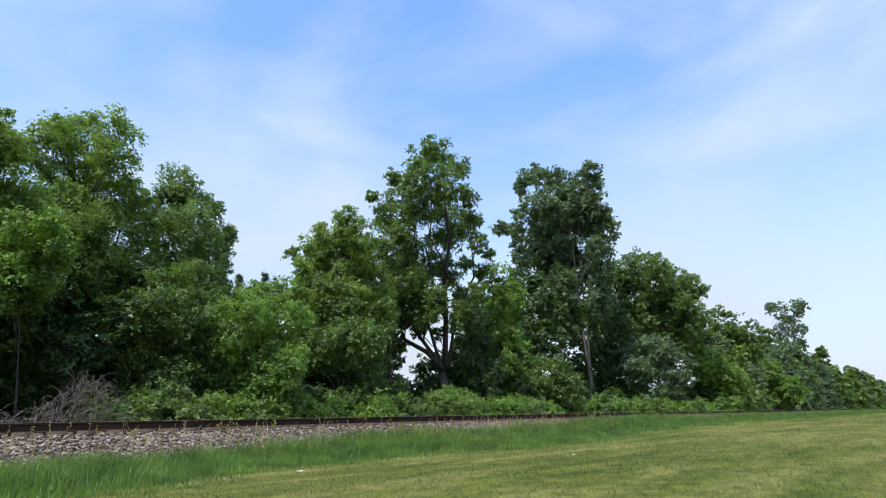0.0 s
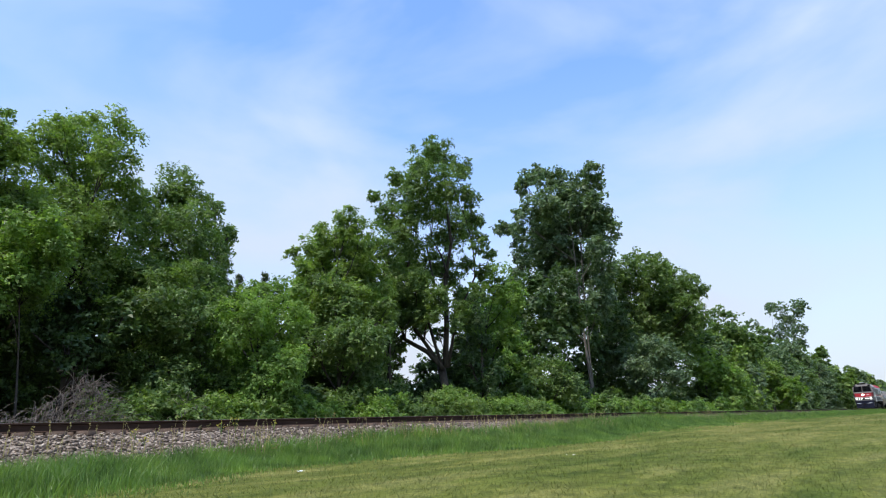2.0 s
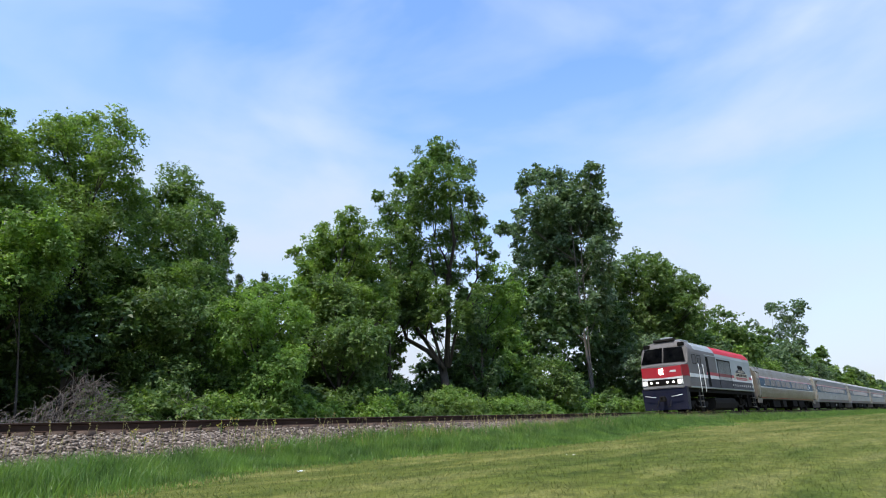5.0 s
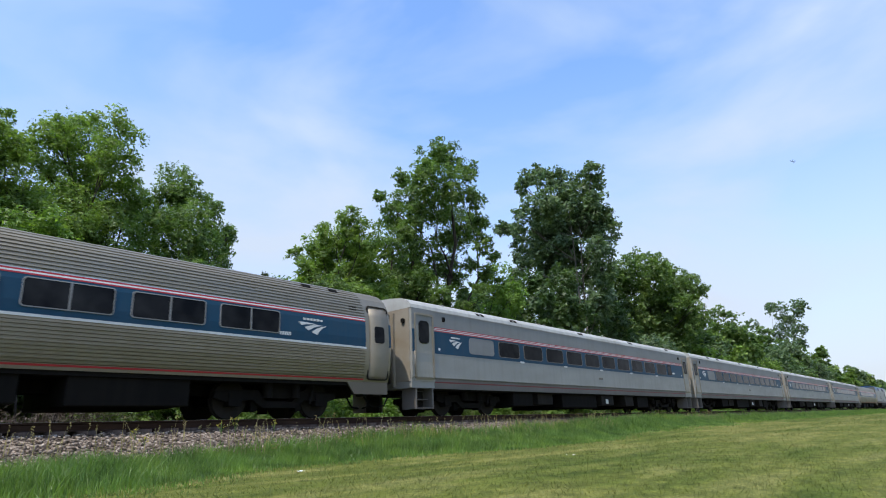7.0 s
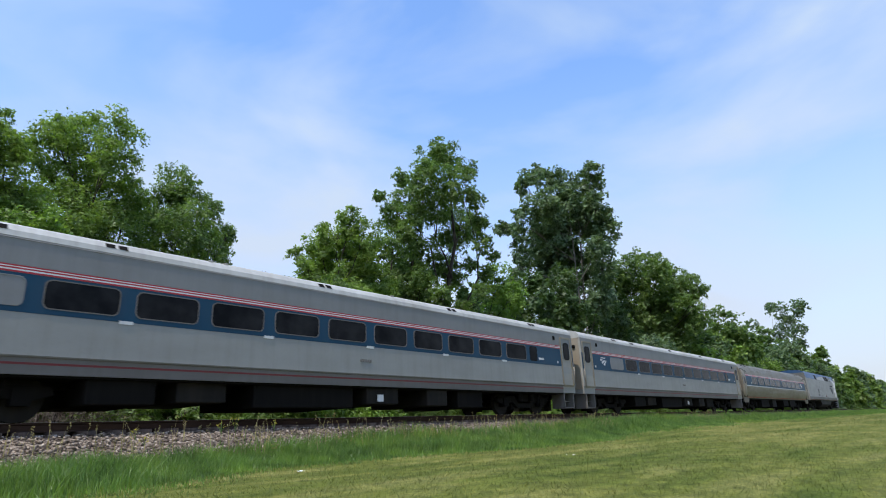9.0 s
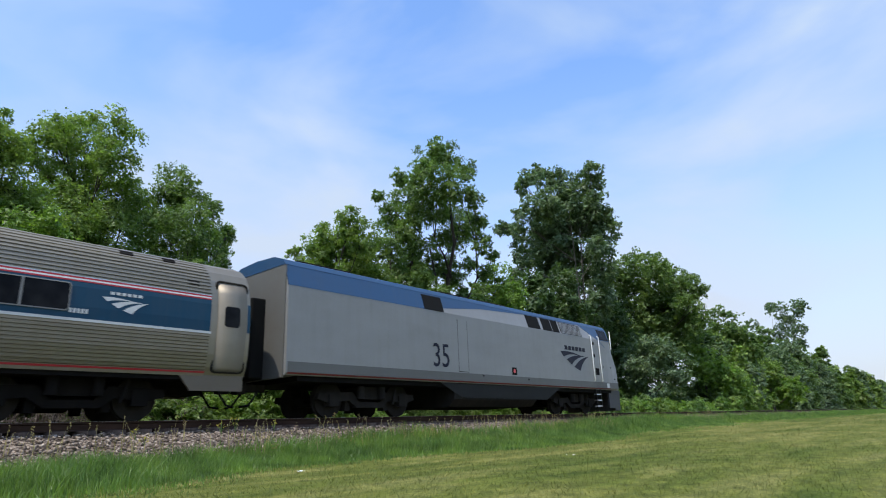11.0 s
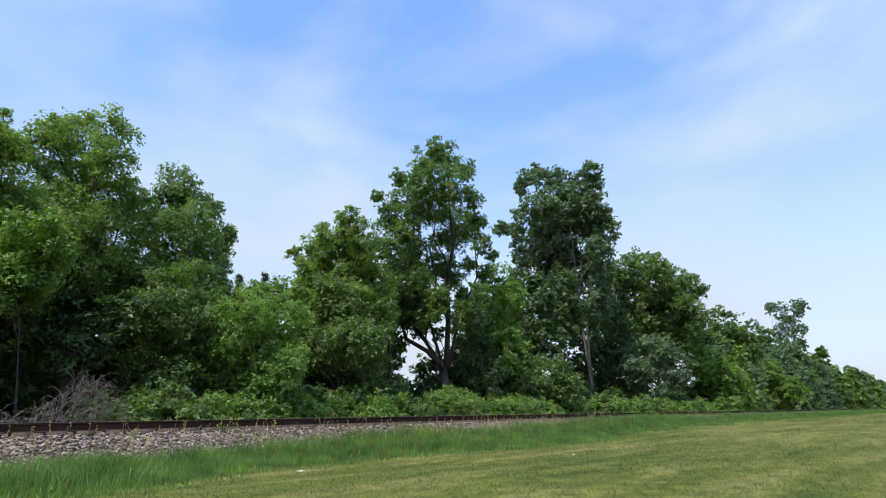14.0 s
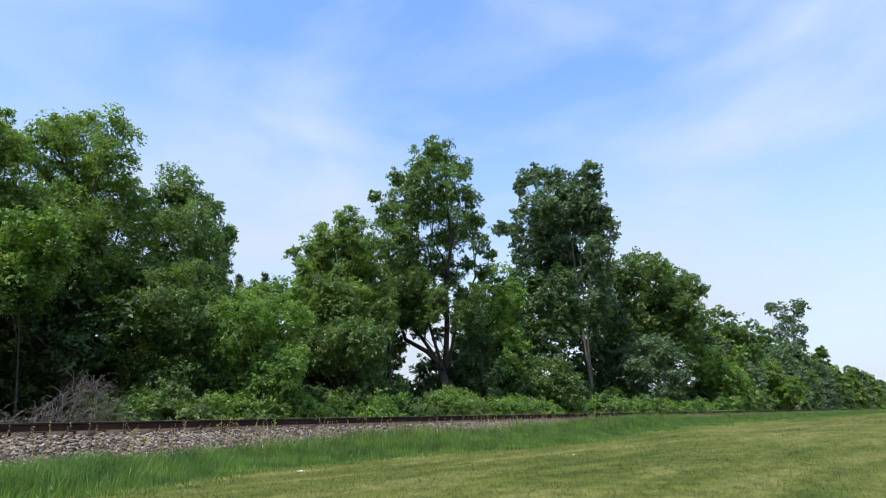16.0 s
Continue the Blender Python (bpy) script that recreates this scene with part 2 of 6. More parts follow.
def ground_z(x, y):
    """Height of the soil: a lawn that rises a little to the foot of the ballast, and level land behind the track."""
    if y < 8:
        z = -1.0 - 0.45 * min(1.0, max(0.0, (5.0 - y) / 6.0)) ** 1.5
    elif y < 19:
        z = -1.0
    else:
        z = -1.0 + 0.2 * min(1.0, (y - 19) / 4)
    if abs(x) < 400 and abs(y) < 100:
        z += 0.05 * value_noise(x, y, 0.16, 3.1) + 0.02 * value_noise(x, y, 0.6, 8.0)
        z += 0.27 * swell(x) * math.exp(-((y - 10.9) / 1.9) ** 2)
    return z


def make_ground():
    xs = [-3000, -1200, -500, -200, -100, -60, -30, -15] + [v * 0.8 for v in range(-10, 90)] + [75, 80, 86, 92, 100, 110, 122, 136, 155, 180, 220, 280, 400, 700, 1300, 3000]
    ys = [-3000, -1000, -300, -100, -50, -25, -15, -10, -7] + [v * 0.5 for v in range(-9, 50)] + [26, 28, 31, 35, 40, 50, 70, 100, 160, 300, 700, 1500, 3000]
    verts = [(x, y, ground_z(x, y)) for y in ys for x in xs]
    w = len(xs)
    faces = [(j * w + i, j * w + i + 1, (j + 1) * w + i + 1, (j + 1) * w + i) for j in range(len(ys) - 1) for i in range(w - 1)]
    ob = array_mesh("ground", verts, faces, LAWN)
    ob.data.polygons.foreach_set("use_smooth", [True] * len(faces))
    tagged(ob, "wide mown lawn with dry yellowish patches beside the track", "lawn", kind="structure")


make_ground()


def bed_z(d):
    """Height of the ballast at d metres from the track's centre line: below the tops of the ties, then a shoulder that falls away."""
    return -0.285 - np.maximum(0.0, np.asarray(d) - 1.38) / 2.12 * 0.735


def make_track():
    # bed
    c = RAIL_Y
    outline = [(c - 3.6, -1.25), (c + 3.6, -1.25)]
    xs = [-900, -300, -100, -30] + [v * 0.5 for v in range(-20, 141)] + [80, 100, 140, 200, 300, 600, 1500]
    rows = []
    for y, z in [(outline[0])] + [(c - 3.5 + 7.0 * k / 28, None) for k in range(29)] + [outline[-1]]:
        for x in xs:
            if z is None:
                zz = float(bed_z(abs(y - c)))
                zz += 0.035 * value_noise(x, y, 1.7, 5.0) if abs(x) < 100 else 0
            else:
                zz = z
            rows.append((x, y, zz))
    w = len(xs)
    faces = [(j * w + i, j * w + i + 1, (j + 1) * w + i + 1, (j + 1) * w + i) for j in range(30) for i in range(w - 1)]
    bed = array_mesh("ballast_bed", rows, faces, BALLAST)
    tagged(bed, "raised bed of pale crushed stone ballast", "ballast", kind="structure")
    track = empty("railway_track", 0, 0, 0, label="rusty steel rails on dark wooden ties in pale ballast", category="railway track", kind="structure")
    half = [(0.0, -0.185), (0.07, -0.185), (0.07, -0.172), (0.012, -0.155), (0.009, -0.05), (0.036, -0.038), (0.037, -0.008), (0.028, 0.0)]
    outline = half[1:] + [(-y, z) for y, z in reversed(half[1:])]
    for s in (-1, 1):
        y0 = c + s * 0.755
        rail = part("rail", prism(bmesh.new(), [(y0 + y, z) for y, z in outline], -900, 1500), RUST, track, "brown rusted steel rail")
        part("running_surface", boxed(-900, 1500, y0 - 0.024, y0 + 0.024, -0.004, 0.0025), POLISHED, rail, "worn bright rail head")
    rnd = random.Random(5)
    verts, faces = [], []
    for i in range(1500):
        x = -140 + i * 0.54 + rnd.uniform(-0.03, 0.03)
        y0, y1, z1 = c - 1.30 + rnd.uniform(-0.04, 0.04), c + 1.30, -0.183
        b = len(verts)
        verts += [(x + sx, y, z) for z in (z1 - 0.17, z1) for y in (y0, y1) for sx in (-0.115, 0.115)]
        faces += [(b + p, b + q, b + r, b + s) for p, q, r, s in ((0, 2, 3, 1), (4, 5, 7, 6), (0, 1, 5, 4), (2, 6, 7, 3), (0, 4, 6, 2), (1, 3, 7, 5))]
    tagged(array_mesh("ties", verts, faces, TIE_WOOD, track), "dark creosoted wooden ties", kind="stuff")
    # loose stones on the near shoulder and between the ties
    rs = np.random.RandomState(3)
    n = 22000
    x = rs.uniform(-1, 1, n)
    x = np.where(rs.rand(n) < 0.8, 1 + 27 * rs.rand(n), 28 + 45 * rs.rand(n))
    y = c - 1.12 - 2.3 * rs.rand(n) ** 0.9
    d = c - y
    z = bed_z(d) + rs.uniform(0.0, 0.03, n)
    r = rs.uniform(0.018, 0.046, n) * np.where(rs.rand(n) < 0.12, 1.35, 1)
    base = np.array([(1, 0, 0), (-1, 0, 0), (0, 1, 0), (0, -1, 0), (0, 0, 1), (0, 0, -1)], np.float32)
    tri = np.array([(0, 2, 4), (2, 1, 4), (1, 3, 4), (3, 0, 4), (2, 0, 5), (1, 2, 5), (3, 1, 5), (0, 3, 5)])
    q = rs.normal(size=(n, 3, 3))
    q, _ = np.linalg.qr(q)
    v = base[None] * rs.uniform(0.6, 1.3, (n, 6, 1)) * r[:, None, None]
    v = np.einsum("nij,nkj->nki", q, v) * np.array([1.15, 1.0, 0.8]) + np.stack([x, y, z], 1)[:, None]
    f = tri[None] + (np.arange(n) * 6)[:, None, None]
    tagged(array_mesh("ballast_stones", v.reshape(-1, 3), f.reshape(-1, 3), STONE), "loose pinkish grey crushed stones", "ballast", kind="stuff")


make_track()

# ---- plants ----


def leaf_quads(rs, centres, length, droop=0.25, width=0.72, face=None):
    """Pointed leaf-shaped faces at the given centres. face: the way that each leaf's upper side tends to turn, or every way."""
    n = len(centres)
    a = rs.normal(size=(n, 3))
    a[:, 2] = a[:, 2] * 0.7 - droop
    if face is None:
        b = rs.normal(size=(n, 3))
        b[:, 2] *= 0.6
    else:
        b = face + rs.normal(size=(n, 3)) * 0.55
        b /= np.linalg.norm(b, axis=1)[:, None] + 1e-9
        a -= b * (a * b).sum(1)[:, None]
    a /= np.linalg.norm(a, axis=1)[:, None] + 1e-9
    b = np.cross(a, b)
    b /= np.linalg.norm(b, axis=1)[:, None] + 1e-9
    l = length * rs.uniform(0.6, 1.35, n)[:, None]
    v = np.stack([centres + b * l * width * 0.5, centres + a * l, centres - b * l * width * 0.5], 1)
    return v.reshape(-1, 3), np.arange(n * 3).reshape(n, 3)


def unit(v):
    return v / (np.linalg.norm(v, axis=-1, keepdims=True) + 1e-9)


SPRIG = 12


def lobe_points(rs, lobe, count, clump):
    """Leaves of one limb: sprays set over an ellipsoid with gaps between them, each of many leafy sprigs that point outwards and up.
    Gives the leaf centres, the way that each faces, and the sprays' centres."""
    cx, cy, cz, rx, ry, rz = lobe
    reach = np.array([rx, ry, rz])
    m = int(min(36, max(12, 13 + 7 * rx)))
    d = unit(rs.normal(size=(m, 3)))
    rad = 0.36 + 0.56 * rs.rand(m) ** 0.7
    c = np.array([cx, cy, cz]) + d * rad[:, None] * reach
    size = rx * rs.uniform(0.20, 0.46, m)
    share = size ** 2 / (size ** 2).sum()
    pts, ways = [], []
    along = np.linspace(0.0, 1.0, SPRIG)[None, :, None]
    for k in range(m):
        n = int(count * share[k] / SPRIG) + 2
        u = unit(rs.normal(size=(n, 3)))
        foot = c[k] + u * (rs.rand(n) ** 0.5)[:, None] * size[k] * np.array([0.9, 0.9, 0.6])
        go = unit(u * 0.8 + d[k] * 0.5 + rs.normal(size=(n, 3)) * 0.35 + np.array([0, 0, 0.25]))
        length = (size[k] * rs.uniform(0.35, 0.8, n) + 0.5 * clump * rs.rand(n) ** 2)[:, None, None]
        sag = np.array([0, 0, -0.22]) * along ** 2 * length
        p = foot[:, None] + go[:, None] * along * length + sag + rs.normal(size=(n, SPRIG, 3)) * (0.05 + 0.10 * length) * (1.15 - 0.8 * along)
        w = unit(u * 0.55 + d[k] * 0.35 + np.array([0, 0, 0.75]))
        pts.append(p.reshape(-1, 3))
        ways.append(np.repeat(w, SPRIG, 0))
    return np.concatenate(pts), np.concatenate(ways), c


def make_tree(name, x, y, lobes, material, bark, label, stems=((0, 0, 0.16),), leaf=0.17, density=1.0, clump=0.42, seed=1, category="tree", squash=0.9, top=0.75, limbs=()):
    """A tree on its foot at (x, y). Lobes: (dx, dy, height over the foot, radius). Stems: (lean in x, lean in y, radius).
    Limbs: (points, radius at the foot, radius at the tip), for a forked tree."""
    rs = np.random.RandomState(seed)
    rnd = random.Random(seed)
    z0 = ground_z(x, y) - 0.05
    tree = empty(name, x, y, z0, label=label, category=category)
    pts, ways, tips = [], [], []
    for dx, dy, h, r in lobes:
        n = int(density * 4 * math.pi * r * r * 1.3 / (leaf * leaf * 0.5))
        n = min(n, 9000)
        p, w, c = lobe_points(rs, (dx, dy, h, r, r * squash, r), n, clump * min(1.0, 0.4 + r * 0.4))
        pts.append(p)
        ways.append(w)
        tips.append((Vector((dx, dy, h)), c, r))
    pts, ways = np.concatenate(pts), np.concatenate(ways)
    over = pts[:, 2] > 0.1
    v, f = leaf_quads(rs, pts[over], leaf, face=ways[over])
    array_mesh("crown", v, f, material, tree)
    bm = bmesh.new()
    height = max(h + 0.4 * r for _, _, h, r in lobes)
    trunks = []
    for lx, ly, rad in stems:
        line, rr = [], []
        for k in range(9):
            t = k / 8
            h = height * top * t
            w = 0.10 * height * 0.1
            line.append(Vector((lx * t ** 1.2 + w * math.sin(2.3 * t + seed) * t, ly * t + w * math.cos(3.1 * t + seed) * t, h)))
            rr.append(rad * (1.25 if k == 0 else 1.0) * (1 - 0.8 * t))
        tube(bm, line, rr, 8 if leaf < 0.26 else 5)
        trunks.append((line, rr))
    for points, r0, r1 in limbs:
        line = [Vector(q) for q in points]
        rr = [r0 + (r1 - r0) * k / (len(line) - 1) for k in range(len(line))]
        tube(bm, line, rr, 8)
        trunks.append((line, rr))
    for centre, clumps, r in tips:
        line, rr = min(trunks, key=lambda q: min((Vector(s) - centre).length for s in q[0]))
        k = max(1, min(7, int(8 * max(0.1, (centre.z - 0.9 * r - 0.5)) / (height * top))))
        if limbs:
            k = min(range(len(line)), key=lambda i: (line[i] - centre).length + (2.0 if line[i].z > centre.z else 0.0))
        s = line[k]
        mid = s.lerp(centre, 0.5) + Vector((rnd.uniform(-0.2, 0.2), rnd.uniform(-0.2, 0.2), -0.12 * r))
        r0 = min(rr[k] * 0.75, 0.035 + 0.03 * r)
        tube(bm, [s, mid, centre], [r0, r0 * 0.7, r0 * 0.4], 5)
        for _ in range(0 if leaf > 0.26 else 7 if r > 0.8 else 3):
            tip = Vector(clumps[rnd.randrange(len(clumps))])
            tube(bm, [mid.lerp(centre, rnd.random()), (centre + tip) * 0.5 + Vector((0, 0, 0.1)), tip], [r0 * 0.45, r0 * 0.3, 0.008], 4)
    part("trunk", bm, bark, tree)
    return tree


def make_conifer(x, y, height, radius, seed):
    rs = np.random.RandomState(seed)
    tree = empty("spruce_tree", x, y, ground_z(x, y) - 0.05, label="thin grey-green spruce rising behind the bushes", category="tree")
    pts = []
    bm = bmesh.new()
    tube(bm, [(0, 0, 0), (0.05, 0, height * 0.5), (0, 0, height)], [0.16, 0.1, 0.01], 7)
    h = height * 0.25
    while h < height - 0.1:
        reach = radius * (1 - h / height) ** 0.8 + 0.12
        for k in range(6):
            a = rs.uniform(0, 2 * math.pi)
            tip = np.array([math.cos(a) * reach, math.sin(a) * reach, h - 0.15 * reach + rs.uniform(-0.1, 0.2)])
            tube(bm, [(0, 0, h), tuple(tip * [0.5, 0.5, 0] + [0, 0, h + 0.02]), tuple(tip)], [0.025, 0.018, 0.006], 4)
            t = rs.rand(60) ** 0.7
            p = np.array([0, 0, h]) * (1 - t)[:, None] + tip * t[:, None]
            pts.append(p + rs.normal(size=(60, 3)) * [0.07, 0.07, 0.05])
        h += 0.28
    v, f = leaf_quads(rs, np.concatenate(pts), 0.14, 0.3, 0.25)
    array_mesh("crown", v, f, NEEDLE, tree)
    part("trunk", bm, BARK, tree)
    return tree


def blades(rs, x, y, z, h, w, lean=0.25):
    """Bent grass blades: two stacked quads drawn to a point."""
    n = len(x)
    a = rs.uniform(0, 2 * math.pi, n)
    d = np.stack([np.cos(a), np.sin(a), np.zeros(n)], 1)
    l = np.stack([rs.normal(size=n) * lean, rs.normal(size=n) * lean, np.ones(n)], 1) * h[:, None]
    base = np.stack([x, y, z], 1)
    mid = base + l * [0.38, 0.38, 0.6]
    top = base + l * [1.1, 1.1, 0.97]
    wv = d * w[:, None]
    v = np.stack([base - wv, base + wv, mid + wv * 0.75, mid - wv * 0.75, top], 1).reshape(-1, 3)
    i = (np.arange(n) * 5)[:, None]
    f = np.concatenate([i + [0, 1, 2], i + [0, 2, 3], i + [3, 2, 4]], 0)
    return v, f


def soil(x, y):
    """Soil or ballast height for arrays."""
    z = np.array([ground_z(a, b) for a, b in zip(x, y)])
    d = np.abs(y - RAIL_Y)
    bed = np.where(d < 3.5, bed_z(d), -9)
    return np.maximum(z, bed)


def make_grass():
    rs = np.random.RandomState(11)
    # mown lawn: thick before the camera, thinner all round it and out to the distance
    n = 150000
    dist = 2.6 + 80 * rs.rand(n) ** 2.4
    ang = rs.uniform(radians(-4), radians(86), n)
    n = 40000
    dist = np.concatenate([dist, 16 * rs.rand(n) ** 0.6])
    ang = np.concatenate([ang, rs.uniform(0, 2 * math.pi, n)])
    x, y = dist * np.cos(ang), dist * np.sin(ang)
    keep = (y < np.where(x < 20, 10.2, 9.6)) & (x < 90) & (dist > 0.5)
    x, y, dist = x[keep], y[keep], dist[keep]
    h = rs.uniform(0.018, 0.045, len(x)) * (1 + dist / 60)
    v, f = blades(rs, x, y, soil(x, y) - 0.005, h, 0.0022 + 0.00030 * dist, 0.8)
    v = v.reshape(-1, 5, 3)[:, [0, 1, 4]].reshape(-1, 3)
    f = np.arange(len(v)).reshape(-1, 3)
    tagged(array_mesh("lawn_grass", v, f, GRASS_CUT), "short mown lawn grass with dry clippings", "grass", kind="stuff")
    # tall unmown strip along the ballast
    n = 105000
    x = np.where(rs.rand(n) < 0.74, -1 + 36 * rs.rand(n), 35 + 110 * rs.rand(n))
    edge = np.array([tall_edge(a) for a in x])
    u = rs.rand(n)
    y = edge + (10.8 + 1.3 * np.clip((x - 3.5) / 7.0, 0, 1) - edge) * u + rs.normal(size=n) * (0.5 - 0.35 * u)
    wave = np.array([value_noise(a, b, 0.7, 2.0) for a, b in zip(x, y)])
    rise = np.clip((y - edge) / 1.5, 0.05, 1)
    h = (0.055 + 0.325 * rise) * (1 + 0.35 * wave) * rs.uniform(0.55, 1.25, n)
    h *= 1 + 0.35 * np.array([swell(a) for a in x]) * np.clip((y - edge) / 1.2, 0, 1)
    far = np.hypot(x, y)
    v, f = blades(rs, x, y, soil(x, y) - 0.01, h, 0.003 + 0.00034 * far, 0.3)
    tagged(array_mesh("tall_grass", v, f, GRASS_TALL), "tall unmown green grass along the ballast", "grass", kind="stuff")
    # thin dry stalks with seed heads, standing in the ballast
    n = 900
    x = np.where(rs.rand(n) < 0.5, 2 + 24 * rs.rand(n), 16 + 26 * rs.rand(n))
    y = 11.2 + 1.5 * rs.rand(n)
    z = soil(x, y)
    h = rs.uniform(0.25, 0.62, n)
    v, f = blades(rs, x, y, z, h, np.full(n, 0.006), 0.12)
    k = np.repeat(np.arange(n), 9)
    tops = v.reshape(n, 5, 3)[k, 4] - np.stack([rs.normal(size=n * 9) * 0.008, rs.normal(size=n * 9) * 0.008, rs.rand(n * 9) * 0.12], 1)
    v2, f2 = leaf_quads(rs, tops, 0.028, 0.1)
    v = np.concatenate([v, v2])
    f = np.concatenate([f, f2 + n * 5])
    tagged(array_mesh("dry_grass_stalks", v, f, GRASS_DRY), "thin pale grass stalks with seed heads in the ballast", "grass", kind="stuff")


def tall_edge(x):
    """Where the mown lawn ends and the tall grass begins."""
    t = min(1.0, max(0.0, (x - 1.8) / 5.2))
    return 7.0 + 3.1 * t * t * (3 - 2 * t) - 1.4 * math.exp(-((x - 14.5) / 4.5) ** 2) + 0.2 * math.sin(x * 0.9)


def make_weed(x, y, h, seed):
    rs = np.random.RandomState(seed)
    z = float(soil(np.array([x]), np.array([y]))[0])
    weed = empty("flowering_weed", x, y, z, label="yellow-flowered mustard weed growing in the ballast", category="weed", group="flowering weeds")
    bm = bmesh.new()
    tips = []
    tube(bm, [(0, 0, 0), (0.01, 0, h * 0.5), (0.0, 0.0, h)], [0.006, 0.005, 0.003], 4)
    tips.append((0, 0, h))
    for k in range(4):
        a = rs.uniform(0, 6.28)
        tip = (0.09 * math.cos(a), 0.09 * math.sin(a), h * rs.uniform(0.75, 1.0))
        tube(bm, [(0, 0, h * rs.uniform(0.4, 0.6)), tip], [0.004, 0.002], 4)
        tips.append(tip)
    part("stem", bm, GRASS_TALL, weed)
    p = np.repeat(np.array(tips), 8, 0) + rs.normal(size=(len(tips) * 8, 3)) * 0.012
    array_mesh("blossom", *leaf_quads(rs, p, 0.020, 0.0, 0.8), FLOWER, weed)


SWAYING = []
SWAYING.append((make_tree('ash_tree', 7.56, 23.0, ((-0.57, 1.23, 12.06, 1.19), (-1.88, 0.14, 11.17, 0.87), (-0.36, -0.83, 11.61, 0.84), (-0.85, 1.35, 10.66, 1.33), (-0.29, -1.32, 10.29, 0.91), (-2.21, 0.68, 10.22, 0.91), (-0.52, 0.38, 9.28, 1.4), (0.77, 0.14, 9.58, 0.86), (-1.72, -0.53, 7.84, 1.5), (0.43, 0.34, 7.92, 1.65), (-0.77, 0.26, 6.57, 1.78), (1.33, 0.77, 6.83, 1.46)), LEAF_ASH, BARK, 'tall leafy ash tree with a broad light green crown', seed=11, leaf=0.101, stems=((-0.6, 0, 0.13), (0.9, 0.3, 0.09))), 0.4, 3))
SWAYING.append((make_tree('ash_tree', 4.64, 22.0, ((-1.36, -0.86, 9.24, 0.95), (-0.55, 1.35, 11.31, 0.52), (-0.67, -0.77, 9.62, 0.79), (-1.66, 0.91, 8.98, 1.39), (-0.3, 0.08, 8.54, 1.32), (-0.8, 1.04, 7.31, 1.8), (0.09, -0.92, 7.2, 1.16), (-0.42, -0.42, 5.57, 1.6), (0.53, -1.22, 5.57, 1.14), (-1.28, 0.9, 5.69, 1.53)), LEAF_ASH, BARK, 'tall leafy ash tree growing close to its neighbour', seed=12, leaf=0.101, stems=((0, 0, 0.18),)), 0.35, 5))
make_tree('box_elder_tree', 5.27, 20.2, ((-0.85, 0.27, 6.24, 1.01), (-0.3, -0.49, 6.0, 0.92), (-1.06, -0.17, 5.08, 1.06), (-0.57, -0.63, 6.61, 0.82), (0.24, -0.62, 6.08, 0.56)), LEAF_BRIGHT, BARK, 'young leafy tree with fresh bright green foliage', seed=13, leaf=0.098, stems=((-0.5, 0.4, 0.05),))
SWAYING.append((make_tree('box_elder_tree', 12.24, 24.0, ((-0.98, 0.75, 11.01, 1.18), (-1.71, 0.64, 10.1, 1.09), (-0.06, 0.93, 10.62, 1.09), (-1.44, -1.09, 8.69, 1.29), (-1.42, 1.89, 9.18, 1.25), (1.19, 1.53, 9.67, 0.96), (-0.89, 1.42, 7.98, 1.51), (0.61, 0.77, 8.13, 0.99), (1.47, 0.74, 9.68, 0.41), (-2.73, 0.42, 9.77, 0.78), (-0.45, 0.06, 6.9, 1.33)), LEAF_MID, BARK, 'rounded leafy tree with a mid green crown', seed=14, leaf=0.113, stems=((0.2, 0, 0.14), (-0.8, 0, 0.09))), 0.3, 7))
make_tree('box_elder_tree', 10.25, 21.5, ((-0.92, -0.84, 5.44, 1.22), (0.66, 0.55, 6.37, 1.11), (-1.14, 0.64, 6.09, 1.16), (0.01, -1.19, 4.67, 1.12), (-0.41, 0.03, 4.38, 1.14), (1.35, 0.1, 5.02, 0.85), (-1.56, 0.85, 5.22, 1.02), (-0.6, -0.7, 2.6, 1.1), (0.7, -0.5, 2.9, 1.1), (1.6, 0.2, 3.4, 1.0), (-1.3, 0.0, 3.3, 1.0), (0.3, 0.5, 1.6, 1.1), (1.4, 0.6, 1.8, 1.0), (-1.0, 0.6, 1.7, 1.0)), LEAF_MID, BARK, 'leafy tree leaning out over the brush', seed=15, leaf=0.1, stems=((0.2, 0, 0.1),))
make_tree('mulberry_shrub', 12.45, 19.7, ((-0.83, -0.47, 4.87, 0.96), (0.87, 0.61, 5.22, 0.91), (-1.31, -0.16, 4.21, 0.89), (0.25, 0.77, 4.01, 1.27), (1.13, 0.49, 3.82, 0.97), (-0.6, 0.96, 3.3, 1.03), (0.52, 0.89, 2.9, 1.14), (-1.12, 0.77, 2.4, 0.83), (0.46, -0.95, 2.74, 0.72), (1.05, -0.72, 5.05, 0.7), (-0.9, -0.6, 1.5, 0.95), (0.3, -0.7, 1.4, 1.0), (1.2, -0.3, 1.6, 0.9), (-0.2, -0.8, 2.4, 0.9), (-1.5, 0.1, 1.2, 0.9), (0.6, -0.9, 3.1, 0.8)), LEAF_BRIGHT, BARK, 'dense shrub with fresh bright green leaves', seed=16, leaf=0.101, category='shrub')
make_tree('mulberry_shrub', 17.45, 24.5, ((-1.31, 1.46, 7.08, 0.94), (-0.12, 1.02, 7.45, 0.9), (0.16, -0.53, 7.22, 1.07), (1.56, 0.35, 6.37, 1.31)), LEAF_BRIGHT, BARK, 'dense shrub with fresh bright green leaves', seed=17, leaf=0.133, category='shrub')
